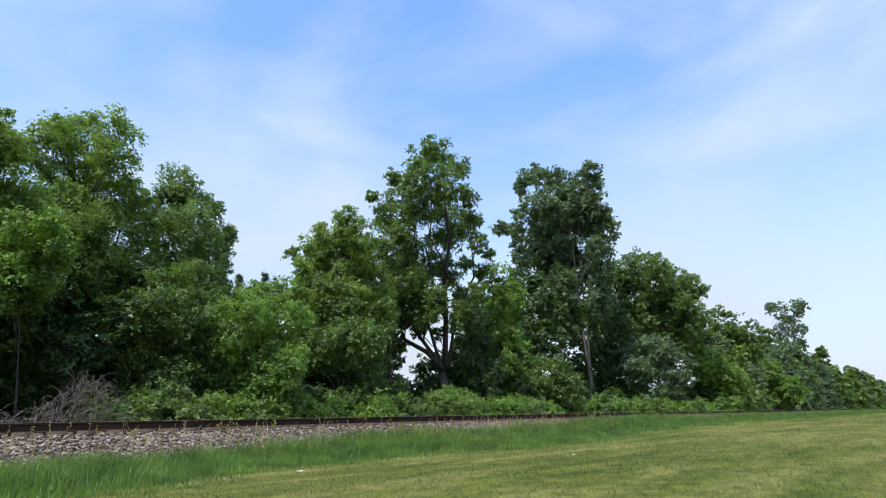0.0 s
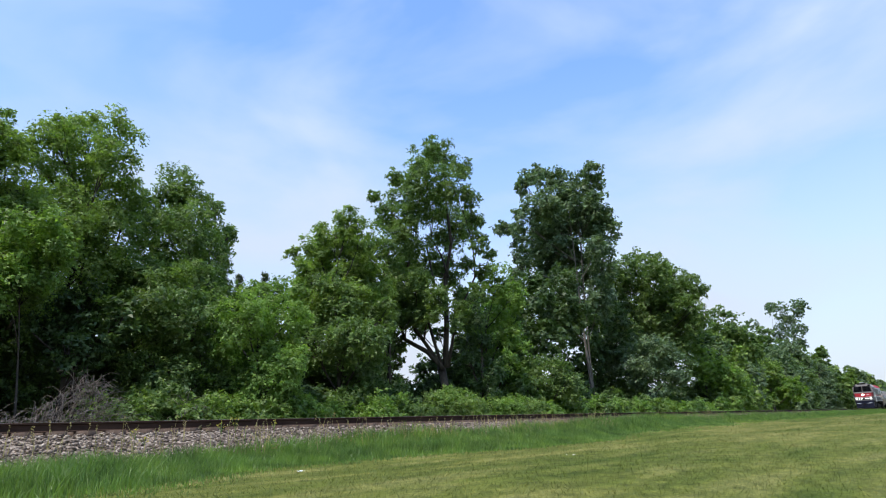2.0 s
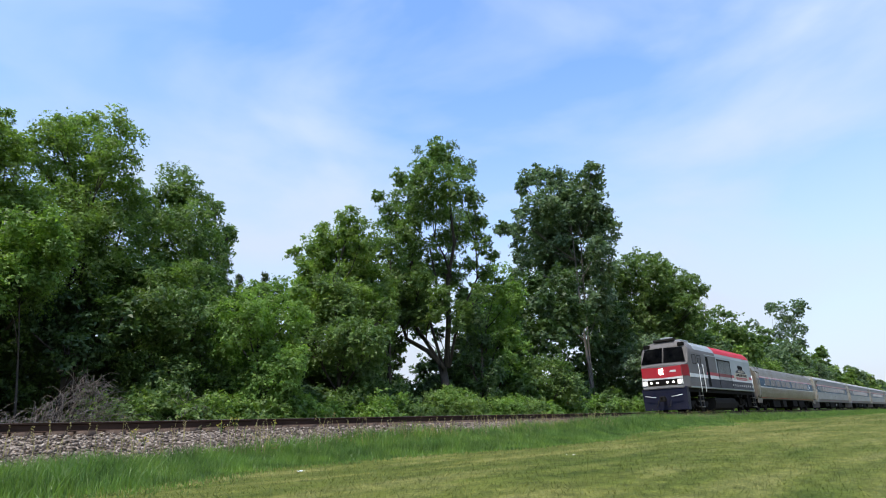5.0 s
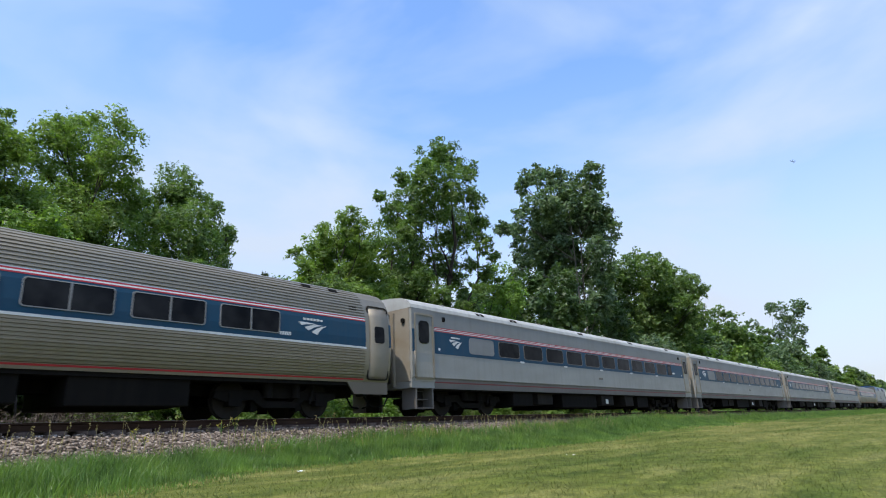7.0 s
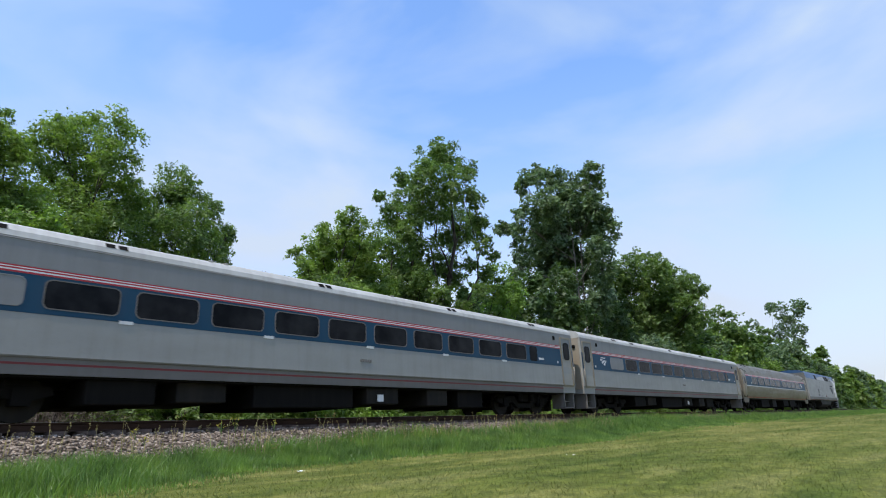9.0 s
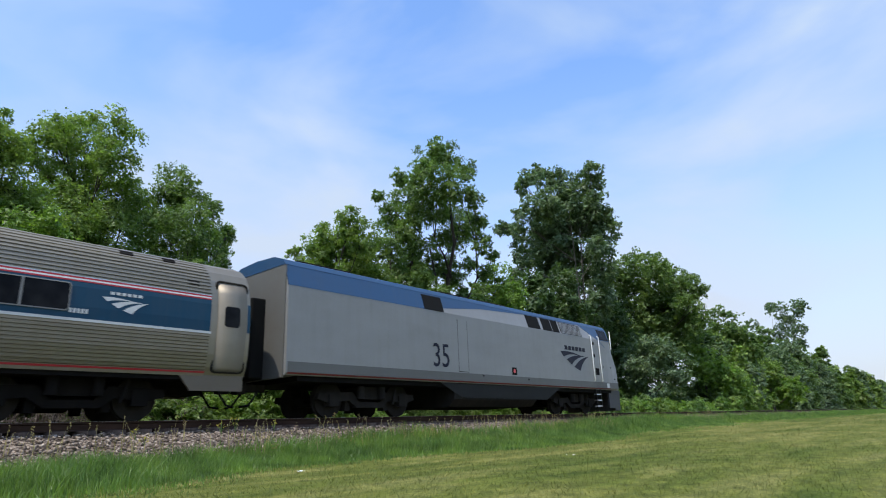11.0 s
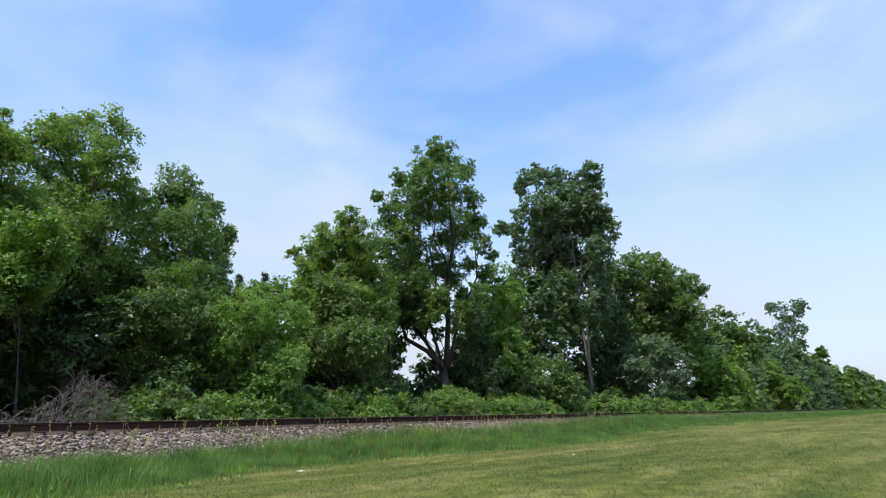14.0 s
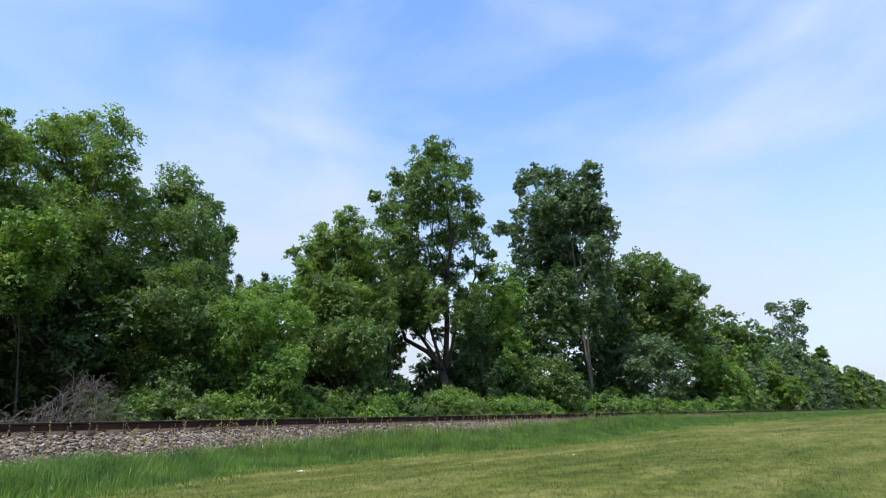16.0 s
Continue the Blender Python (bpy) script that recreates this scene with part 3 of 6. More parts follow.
SWAYING.append((make_tree('willow_tree', 19.5, 23.5, ((-0.71, -1.58, 10.73, 0.83), (-0.32, 0.25, 10.67, 0.94), (-0.19, -1.86, 10.01, 1.09), (-1.27, 0.45, 9.72, 0.85), (1.06, 1.43, 9.77, 1.68), (-2.06, 0.3, 8.48, 0.82), (2.12, 0.26, 9.38, 1.57), (-0.14, 1.86, 8.34, 1.36), (-1.65, 1.87, 9.65, 0.4), (-0.87, -1.38, 6.75, 1.69), (1.24, -1.14, 6.78, 1.3), (-1.2, -0.8, 6.3, 1.3), (0.6, -1.0, 5.6, 1.4), (1.8, -0.9, 8.2, 1.2), (-0.4, 0.9, 8.6, 1.4), (0.8, 0.8, 10.0, 1.1)), LEAF_ASH, BARK, 'spreading leafy tree with a domed green crown', seed=21, leaf=0.13, stems=((-0.4, 0, 0.13), (0.6, 0, 0.1))), 0.5, 0))
make_tree('chokecherry_tree', 17.84, 21.5, ((-0.07, 0.84, 5.83, 1.26), (-0.46, -1.27, 4.45, 1.25), (-1.18, 0.22, 4.07, 1.07), (0.2, -1.65, 4.21, 1.17), (0.68, 0.86, 3.2, 1.25), (1.58, 0.27, 3.17, 1.08), (-0.29, 1.76, 3.1, 0.89), (1.92, -0.98, 5.79, 0.91), (-0.21, 0.48, 7.14, 0.9), (-0.9, -0.8, 1.7, 1.0), (0.5, -0.9, 1.6, 1.05), (1.8, -0.6, 1.7, 1.0), (0.9, -1.0, 3.6, 0.9), (-0.4, -0.9, 4.4, 0.9)), LEAF_MID, BARK, 'dense green leafy tree beside the track', seed=22, leaf=0.12, category='tree')
SWAYING.append((make_tree('locust_tree', 25.88, 22.0, ((-1.8, -1.51, 16.37, 0.74), (-0.69, 0.66, 16.64, 0.94), (1.5, 0.37, 17.27, 1.23), (2.2, -0.68, 16.54, 0.73), (-2.29, -1.18, 14.21, 1.3), (-1.28, -2.43, 13.77, 1.22), (-2.87, 0.54, 14.95, 0.48), (0.1, 2.96, 15.25, 1.15), (-0.07, -2.7, 13.34, 0.66), (-0.78, 0.01, 13.38, 1.51), (-1.99, 2.19, 13.12, 1.07), (2.31, 0.33, 13.31, 1.53), (-3.1, 2.24, 14.11, 0.42), (-1.81, 0.27, 11.58, 1.53), (1.39, 0.6, 11.65, 1.18), (-3.07, 1.14, 10.82, 1.22), (0.34, -2.71, 12.02, 0.58), (-0.09, -3.12, 10.45, 0.64), (0.28, 3.03, 10.66, 1.42), (-1.88, 0.12, 8.13, 1.27), (-1.75, 2.07, 8.17, 1.03), (0.64, -1.67, 9.55, 0.58), (1.42, 2.25, 7.75, 1.09), (1.59, -0.17, 8.25, 0.61), (-1.12, 2.03, 6.88, 0.67), (1.98, -2.39, 10.35, 0.45), (0.83, -2.53, 9.06, 0.5), (1.82, 0.63, 9.51, 0.94), (-1.65, -1.34, 7.42, 0.83), (0.18, 0.79, 9.98, 0.98), (0.02, -1.64, 6.95, 0.64), (-1.66, 0.18, 6.55, 0.7), (-1.66, 1.64, 6.7, 0.72), (-0.66, -1.73, 6.06, 0.55), (-0.79, 1.63, 7.37, 0.96), (-2.09, -1.06, 6.63, 0.61), (-0.28, -3.05, 7.48, 0.62)), LEAF_MID, BARK, 'tall airy locust tree with several dark forked stems', seed=23, leaf=0.139, stems=(), density=1.1, clump=0.42, squash=0.8, limbs=((((0.0, -0.0, 1.55), (0.02, -0.02, 2.69), (0.29, 0.47, 3.99)), 0.23, 0.24), (((0.0, -0.0, 3.79), (-0.6, 0.7, 4.78), (-1.02, 2.01, 5.62), (-1.82, 1.73, 6.72), (-1.85, 2.58, 8.4), (-2.32, 1.92, 10.87)), 0.16, 0.05), (((-0.17, 0.2, 4.11), (-0.69, 0.81, 5.37), (-0.68, 1.62, 6.33), (-1.18, 0.98, 7.57), (-1.06, 1.65, 9.56), (-1.2, 0.59, 11.86), (-0.65, 0.76, 14.94)), 0.12, 0.04), (((-0.08, 0.09, 3.94), (-0.31, 0.37, 5.31), (-0.11, 0.95, 6.63), (-0.41, 0.08, 8.71), (-0.25, 0.7, 11.29)), 0.1, 0.05), (((0.05, -0.05, 3.84), (0.18, -0.22, 6.36), (0.63, 0.07, 9.16), (0.33, -0.79, 11.11), (0.64, -0.35, 13.44), (0.0, -0.82, 15.87)), 0.17, 0.05), (((0.15, -0.18, 3.84), (0.41, -0.49, 5.62), (1.14, -0.53, 7.23), (1.15, -1.76, 8.95), (1.58, -1.45, 11.17), (1.0, -1.99, 13.9)), 0.09, 0.03), (((0.35, -0.41, 9.07), (0.12, -0.14, 10.48), (0.17, 0.62, 11.69), (-0.29, -0.06, 13.7)), 0.07, 0.03))), 1.15, 0))
make_tree('chokecherry_tree', 31.33, 23.0, ((-0.18, -1.37, 9.51, 1.23), (0.49, -1.93, 8.37, 1.22), (0.97, 0.56, 7.68, 1.44), (0.71, -0.92, 6.29, 1.47), (-0.02, 0.88, 6.09, 1.08), (0.85, 0.22, 4.95, 1.4), (0.31, -1.68, 4.36, 1.34)), LEAF_BRIGHT, BARK, 'young tree with bright green foliage', seed=24, leaf=0.156)
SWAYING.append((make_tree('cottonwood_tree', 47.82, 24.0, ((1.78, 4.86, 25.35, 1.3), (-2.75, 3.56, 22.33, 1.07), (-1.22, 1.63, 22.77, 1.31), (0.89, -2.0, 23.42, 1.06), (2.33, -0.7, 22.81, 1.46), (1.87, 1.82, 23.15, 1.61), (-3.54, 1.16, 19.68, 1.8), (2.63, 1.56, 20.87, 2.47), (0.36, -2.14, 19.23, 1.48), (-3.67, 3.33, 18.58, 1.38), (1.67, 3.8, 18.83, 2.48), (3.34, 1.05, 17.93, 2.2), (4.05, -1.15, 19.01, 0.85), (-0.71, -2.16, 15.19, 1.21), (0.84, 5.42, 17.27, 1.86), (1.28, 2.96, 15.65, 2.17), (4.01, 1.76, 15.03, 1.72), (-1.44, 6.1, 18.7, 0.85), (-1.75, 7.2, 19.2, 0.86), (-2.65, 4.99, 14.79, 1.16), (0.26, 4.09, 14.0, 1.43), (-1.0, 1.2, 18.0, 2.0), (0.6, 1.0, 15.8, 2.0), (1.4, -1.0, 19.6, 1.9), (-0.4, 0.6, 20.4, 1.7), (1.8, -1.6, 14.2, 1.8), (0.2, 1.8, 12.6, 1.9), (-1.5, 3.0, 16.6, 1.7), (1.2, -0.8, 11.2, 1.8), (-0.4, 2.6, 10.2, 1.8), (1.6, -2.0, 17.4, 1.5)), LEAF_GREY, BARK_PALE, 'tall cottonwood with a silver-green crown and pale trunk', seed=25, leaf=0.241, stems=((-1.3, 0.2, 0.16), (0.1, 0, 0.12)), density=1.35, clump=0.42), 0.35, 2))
make_tree('hackberry_tree', 41.43, 25.5, ((0.84, 1.01, 11.22, 1.91), (1.05, -1.54, 10.32, 2.06), (1.62, -2.62, 8.8, 1.82), (-0.21, -0.49, 8.45, 2.02), (0.68, 1.84, 7.45, 1.89), (1.25, -2.63, 11.58, 1.54)), LEAF_DARK, BARK, 'shaded dark green tree behind the brush', seed=26, leaf=0.194, density=0.8)
make_tree('chokecherry_tree', 32.13, 21.0, ((1.0, 0.25, 4.06, 1.46), (1.11, -1.33, 3.57, 1.42), (0.22, 1.11, 3.39, 1.37), (1.74, -2.11, 2.83, 1.33), (-0.86, -1.21, 2.49, 1.28)), LEAF_MID, BARK, 'leafy green shrub at the edge of the wood', seed=27, leaf=0.155, category='shrub')
SWAYING.append((make_tree('hackberry_tree', 65.29, 25.0, ((-1.61, 1.38, 17.27, 1.86), (2.1, 0.45, 18.09, 2.08), (-2.42, -2.76, 16.27, 1.76), (3.64, -2.11, 16.45, 1.9), (0.13, 1.5, 14.55, 3.03), (0.99, -1.34, 13.51, 2.96), (2.46, -3.86, 14.59, 1.84), (0.72, -5.58, 14.0, 1.22), (-0.59, -5.0, 11.44, 2.13), (1.54, 0.64, 10.61, 3.21), (-0.55, 3.02, 11.4, 2.58), (1.86, -2.23, 8.98, 2.77), (0.25, 4.49, 13.73, 2.22), (-2.54, 2.66, 16.37, 1.71), (-3.11, 4.07, 9.99, 2.37), (-1.6, 3.2, 14.6, 2.0), (0.2, 0.4, 15.6, 2.3), (1.4, -2.8, 14.6, 2.0), (0.6, -1.0, 11.6, 2.4), (-1.2, 2.4, 9.8, 2.3), (1.6, -4.0, 11.2, 1.9), (-0.4, 1.0, 7.2, 2.2), (-2.2, 4.4, 12.0, 1.8)), LEAF_MID, BARK, 'tall hackberry tree with a dense green crown', seed=31, leaf=0.257, stems=((0.4, 0, 0.17), (2.2, 0, 0.12))), 0.25, 4))
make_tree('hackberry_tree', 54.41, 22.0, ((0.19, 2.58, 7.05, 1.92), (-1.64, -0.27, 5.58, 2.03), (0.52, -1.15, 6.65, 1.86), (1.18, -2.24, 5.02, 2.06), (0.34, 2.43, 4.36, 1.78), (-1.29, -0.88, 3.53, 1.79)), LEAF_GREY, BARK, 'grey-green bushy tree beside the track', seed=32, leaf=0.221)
make_tree('box_elder_tree', 98.22, 26.0, ((1.06, 0.19, 15.26, 2.17), (-2.4, 1.0, 11.95, 2.86), (0.11, -1.31, 12.74, 2.3), (-0.68, 3.73, 11.55, 2.74), (1.86, 0.15, 9.54, 2.92), (-0.62, -3.54, 10.67, 2.24), (1.65, -1.77, 8.46, 2.67)), LEAF_MID, BARK, 'leafy green tree in the row along the track', seed=33, leaf=0.387)
make_tree('box_elder_tree', 71.54, 22.0, ((-1.56, -0.87, 5.86, 2.08), (0.41, -2.58, 5.16, 2.09), (1.78, 1.95, 4.96, 1.92), (1.95, -0.63, 3.48, 1.87), (2.49, -3.0, 3.95, 1.69)), LEAF_BRIGHT, BARK, 'fresh green bushy tree beside the track', seed=34, leaf=0.296)
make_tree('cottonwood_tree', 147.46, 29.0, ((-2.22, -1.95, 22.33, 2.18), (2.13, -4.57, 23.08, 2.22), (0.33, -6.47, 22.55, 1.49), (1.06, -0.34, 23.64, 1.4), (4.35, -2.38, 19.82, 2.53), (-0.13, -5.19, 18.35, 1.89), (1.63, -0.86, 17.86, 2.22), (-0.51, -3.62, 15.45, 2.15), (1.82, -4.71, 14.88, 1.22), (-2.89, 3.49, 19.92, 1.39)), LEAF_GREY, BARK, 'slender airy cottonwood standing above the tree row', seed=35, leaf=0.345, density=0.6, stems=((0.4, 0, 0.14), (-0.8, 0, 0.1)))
make_tree('box_elder_tree', 129.69, 26.0, ((-0.31, 1.56, 14.85, 2.45), (1.79, -0.57, 12.54, 2.68), (-1.87, 2.51, 10.47, 3.12), (-0.26, -2.47, 10.04, 2.84), (-1.71, 0.49, 8.13, 2.84), (-0.05, -4.3, 9.87, 2.11)), LEAF_MID, BARK, 'leafy green tree in the row along the track', seed=36, leaf=0.501)
make_tree('box_elder_tree', 103.78, 22.5, ((0.45, 1.37, 5.16, 2.14), (1.62, -0.59, 4.18, 2.13), (-0.46, 2.52, 4.36, 1.95), (0.55, -3.11, 3.98, 1.89)), LEAF_BRIGHT, BARK, 'fresh green bushy tree beside the track', seed=37, leaf=0.411)
make_tree('poplar_tree', 184.71, 28.0, ((-0.22, -2.05, 15.58, 1.64), (-0.75, -1.07, 13.43, 2.13), (1.43, 0.98, 11.53, 2.33), (0.25, -2.01, 11.2, 1.96), (-0.0, 2.47, 9.39, 2.64), (-0.69, -0.69, 8.37, 2.44)), LEAF_MID, BARK, 'leafy tree in the distant row along the track', seed=38, leaf=0.73)
make_tree('box_elder_tree', 147.57, 23.0, ((-1.55, 1.03, 5.18, 2.08), (-1.85, -1.54, 4.99, 2.04), (-0.98, 2.78, 4.74, 1.84), (0.3, -3.1, 4.35, 1.8)), LEAF_MID, BARK, 'leafy tree in the distant row along the track', seed=39, leaf=0.575)

# most fill trees get LEAF_DARK, so shade in the depth is painted
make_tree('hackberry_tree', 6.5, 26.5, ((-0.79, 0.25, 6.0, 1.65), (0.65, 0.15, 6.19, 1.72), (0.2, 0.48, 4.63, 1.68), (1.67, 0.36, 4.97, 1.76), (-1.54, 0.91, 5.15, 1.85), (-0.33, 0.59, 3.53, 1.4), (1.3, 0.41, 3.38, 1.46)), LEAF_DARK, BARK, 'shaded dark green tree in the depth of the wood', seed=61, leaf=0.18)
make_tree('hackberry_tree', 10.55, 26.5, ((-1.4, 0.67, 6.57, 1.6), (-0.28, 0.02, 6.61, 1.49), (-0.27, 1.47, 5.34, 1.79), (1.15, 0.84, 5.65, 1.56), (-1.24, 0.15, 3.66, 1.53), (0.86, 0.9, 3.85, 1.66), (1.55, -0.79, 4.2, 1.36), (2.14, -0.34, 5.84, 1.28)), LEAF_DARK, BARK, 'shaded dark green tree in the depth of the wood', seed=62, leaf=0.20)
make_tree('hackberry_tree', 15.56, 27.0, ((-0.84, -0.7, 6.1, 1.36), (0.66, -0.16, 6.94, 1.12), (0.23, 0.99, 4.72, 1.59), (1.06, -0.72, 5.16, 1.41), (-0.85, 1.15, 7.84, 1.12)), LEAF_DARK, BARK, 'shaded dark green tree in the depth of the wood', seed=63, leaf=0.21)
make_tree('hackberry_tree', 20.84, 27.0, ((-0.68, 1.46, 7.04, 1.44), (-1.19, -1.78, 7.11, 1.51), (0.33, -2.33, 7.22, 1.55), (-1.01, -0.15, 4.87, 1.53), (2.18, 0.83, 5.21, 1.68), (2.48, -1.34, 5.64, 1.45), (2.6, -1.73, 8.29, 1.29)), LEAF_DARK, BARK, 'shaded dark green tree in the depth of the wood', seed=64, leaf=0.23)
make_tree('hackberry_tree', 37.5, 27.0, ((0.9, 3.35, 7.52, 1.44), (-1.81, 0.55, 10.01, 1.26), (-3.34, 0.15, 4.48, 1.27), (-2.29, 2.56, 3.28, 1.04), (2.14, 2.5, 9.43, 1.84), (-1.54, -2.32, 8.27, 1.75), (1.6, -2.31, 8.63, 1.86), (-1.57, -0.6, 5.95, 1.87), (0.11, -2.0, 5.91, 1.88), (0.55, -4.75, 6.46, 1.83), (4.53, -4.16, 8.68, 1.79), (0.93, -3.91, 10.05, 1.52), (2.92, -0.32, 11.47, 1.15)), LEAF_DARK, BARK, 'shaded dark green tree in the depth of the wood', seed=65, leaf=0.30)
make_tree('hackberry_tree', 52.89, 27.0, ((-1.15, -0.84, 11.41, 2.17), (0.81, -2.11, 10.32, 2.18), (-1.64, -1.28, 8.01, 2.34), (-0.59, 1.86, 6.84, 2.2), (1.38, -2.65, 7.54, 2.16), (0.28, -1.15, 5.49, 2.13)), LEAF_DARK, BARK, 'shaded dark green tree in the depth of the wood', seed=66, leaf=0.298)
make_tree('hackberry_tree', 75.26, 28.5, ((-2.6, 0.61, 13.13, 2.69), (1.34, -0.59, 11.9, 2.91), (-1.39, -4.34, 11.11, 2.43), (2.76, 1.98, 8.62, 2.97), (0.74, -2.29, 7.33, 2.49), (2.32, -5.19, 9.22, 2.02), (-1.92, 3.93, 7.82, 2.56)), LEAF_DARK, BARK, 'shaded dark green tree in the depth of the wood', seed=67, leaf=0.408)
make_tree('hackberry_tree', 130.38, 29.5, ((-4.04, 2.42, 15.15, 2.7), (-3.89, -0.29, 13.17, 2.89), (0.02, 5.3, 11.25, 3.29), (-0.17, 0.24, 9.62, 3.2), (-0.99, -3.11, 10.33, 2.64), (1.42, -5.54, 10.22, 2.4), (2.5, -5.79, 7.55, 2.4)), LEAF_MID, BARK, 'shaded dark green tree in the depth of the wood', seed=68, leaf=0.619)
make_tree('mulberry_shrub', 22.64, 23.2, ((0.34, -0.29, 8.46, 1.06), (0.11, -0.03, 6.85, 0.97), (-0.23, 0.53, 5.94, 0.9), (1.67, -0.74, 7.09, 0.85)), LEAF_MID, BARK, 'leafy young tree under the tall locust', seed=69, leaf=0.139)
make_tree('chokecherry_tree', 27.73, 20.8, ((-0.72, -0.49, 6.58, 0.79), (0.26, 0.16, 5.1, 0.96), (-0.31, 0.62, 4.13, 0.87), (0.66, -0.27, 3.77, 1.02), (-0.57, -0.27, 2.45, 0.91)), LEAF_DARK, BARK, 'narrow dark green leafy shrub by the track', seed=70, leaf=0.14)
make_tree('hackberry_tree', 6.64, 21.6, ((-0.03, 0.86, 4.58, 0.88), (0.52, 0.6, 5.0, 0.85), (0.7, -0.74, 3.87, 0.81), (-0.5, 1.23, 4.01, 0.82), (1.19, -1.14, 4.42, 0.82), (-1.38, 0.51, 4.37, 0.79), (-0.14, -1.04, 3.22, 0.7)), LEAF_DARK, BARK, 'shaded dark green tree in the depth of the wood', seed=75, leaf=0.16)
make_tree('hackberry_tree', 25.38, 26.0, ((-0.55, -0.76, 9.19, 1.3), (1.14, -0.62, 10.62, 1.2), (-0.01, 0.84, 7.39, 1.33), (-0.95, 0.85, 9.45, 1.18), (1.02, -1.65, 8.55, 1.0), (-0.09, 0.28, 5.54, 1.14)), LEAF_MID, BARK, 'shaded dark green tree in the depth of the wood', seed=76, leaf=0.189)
make_tree('chokecherry_tree', 29.25, 24.5, ((-0.59, 0.49, 2.98, 0.79), (-0.16, -0.33, 3.28, 0.78), (0.46, -0.91, 4.3, 0.87), (0.76, -1.04, 5.74, 0.88), (0.15, -0.74, 2.74, 0.85), (-1.61, 0.69, 2.39, 0.53), (0.82, -0.99, 7.04, 0.73), (-0.59, -0.27, 3.96, 0.54), (0.08, 1.14, 4.67, 0.65), (-0.54, 1.94, 4.17, 0.49), (0.14, 0.89, 6.49, 0.5), (-1.4, 1.19, 6.58, 0.57), (0.1, -0.22, 5.07, 0.4)), LEAF_DARK, BARK, 'dark shaded shrub behind the forked locust stems', seed=91, leaf=0.161, category='shrub')
make_tree('mulberry_shrub', 23.42, 24.0, ((0.13, 0.48, 5.51, 0.79), (-0.73, 0.06, 4.14, 0.82), (0.42, 0.37, 2.97, 0.7), (-1.03, -0.03, 2.9, 0.81), (0.97, 0.18, 5.38, 0.57), (0.35, -0.19, 4.17, 0.49)), LEAF_MID, BARK, 'leafy shrub beside the forked locust', seed=92, leaf=0.141, category='shrub')
make_conifer(16.25, 30.0, 11.2, 2.2, 71)
make_conifer(21.05, 33.0, 10.8, 1.1, 72)
make_conifer(19.2, 33.0, 10.3, 1.0, 73)


def make_unseen_shade_trees():
    """Trees added out of view towards -x, along the track, to shade the ground under the first ash trees."""
    rnd = random.Random(14)
    for x, y, h in ((-0.6, 22.5, 11.0), (-4.8, 23.5, 11.5), (-9.5, 22.5, 10.5), (1.6, 19.9, 7.5)):
        lobes = [(rnd.uniform(-1.7, 1.7) * (1.2 - t), rnd.uniform(-1.5, 1.5) * (1.2 - t), h * t, rnd.uniform(1.3, 1.8) * (1.25 - 0.5 * t)) for t in (0.3, 0.36, 0.45, 0.52, 0.6, 0.68, 0.76, 0.84, 0.92)]
        make_tree("ash_tree", x, y, lobes, LEAF_ASH, BARK, "leafy ash tree added out of view for its shade", seed=int(x * 9 + 700), leaf=0.16, density=0.9)


make_unseen_shade_trees()


def make_far_row():
    """Trees along the far side of the track, out to where it is lost to sight."""
    rnd = random.Random(8)
    x = 72.0
    while x < 700:
        h = (rnd.uniform(8.0, 10.0) if x < 110 else rnd.uniform(9.0, 11.8)) + (3.0 if rnd.random() < 0.12 else 0)
        y = rnd.uniform(20.5, 26)
        lobes = [(rnd.uniform(-2, 2), rnd.uniform(-1.2, 1.2), h * t + rnd.uniform(-0.3, 0.3), rnd.uniform(1.4, 2.1) * (1.15 - 0.4 * t) * (1.0 if x < 110 else 1.35)) for t in (0.1, 0.13, 0.28, 0.33, 0.45, 0.55, 0.62, 0.76, 0.88)]
        # greyer leaves picked more often: distance haze put into the leaf colour
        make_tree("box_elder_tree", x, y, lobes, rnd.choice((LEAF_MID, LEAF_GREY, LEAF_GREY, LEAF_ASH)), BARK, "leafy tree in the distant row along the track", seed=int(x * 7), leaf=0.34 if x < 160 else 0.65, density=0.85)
        x += rnd.uniform(3.2, 4.6) * (1 if x < 160 else 2.2)


make_far_row()


def make_back_row():
    """Shaded wood behind the first trees."""
    rnd = random.Random(9)
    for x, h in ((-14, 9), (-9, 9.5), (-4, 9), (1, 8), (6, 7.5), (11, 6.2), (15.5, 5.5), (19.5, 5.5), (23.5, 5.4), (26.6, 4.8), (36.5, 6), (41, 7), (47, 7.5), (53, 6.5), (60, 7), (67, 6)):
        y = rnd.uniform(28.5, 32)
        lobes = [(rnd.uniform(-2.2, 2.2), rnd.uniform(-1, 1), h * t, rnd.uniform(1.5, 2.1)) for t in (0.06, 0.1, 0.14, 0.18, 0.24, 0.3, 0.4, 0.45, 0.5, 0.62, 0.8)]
        # shade of the back row is put into the leaf colour
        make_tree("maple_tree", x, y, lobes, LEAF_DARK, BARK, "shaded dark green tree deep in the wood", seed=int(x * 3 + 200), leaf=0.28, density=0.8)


make_back_row()


GAP = (21.4, 24.9)      # an opening in the wood beside the tall locust, at 22 m


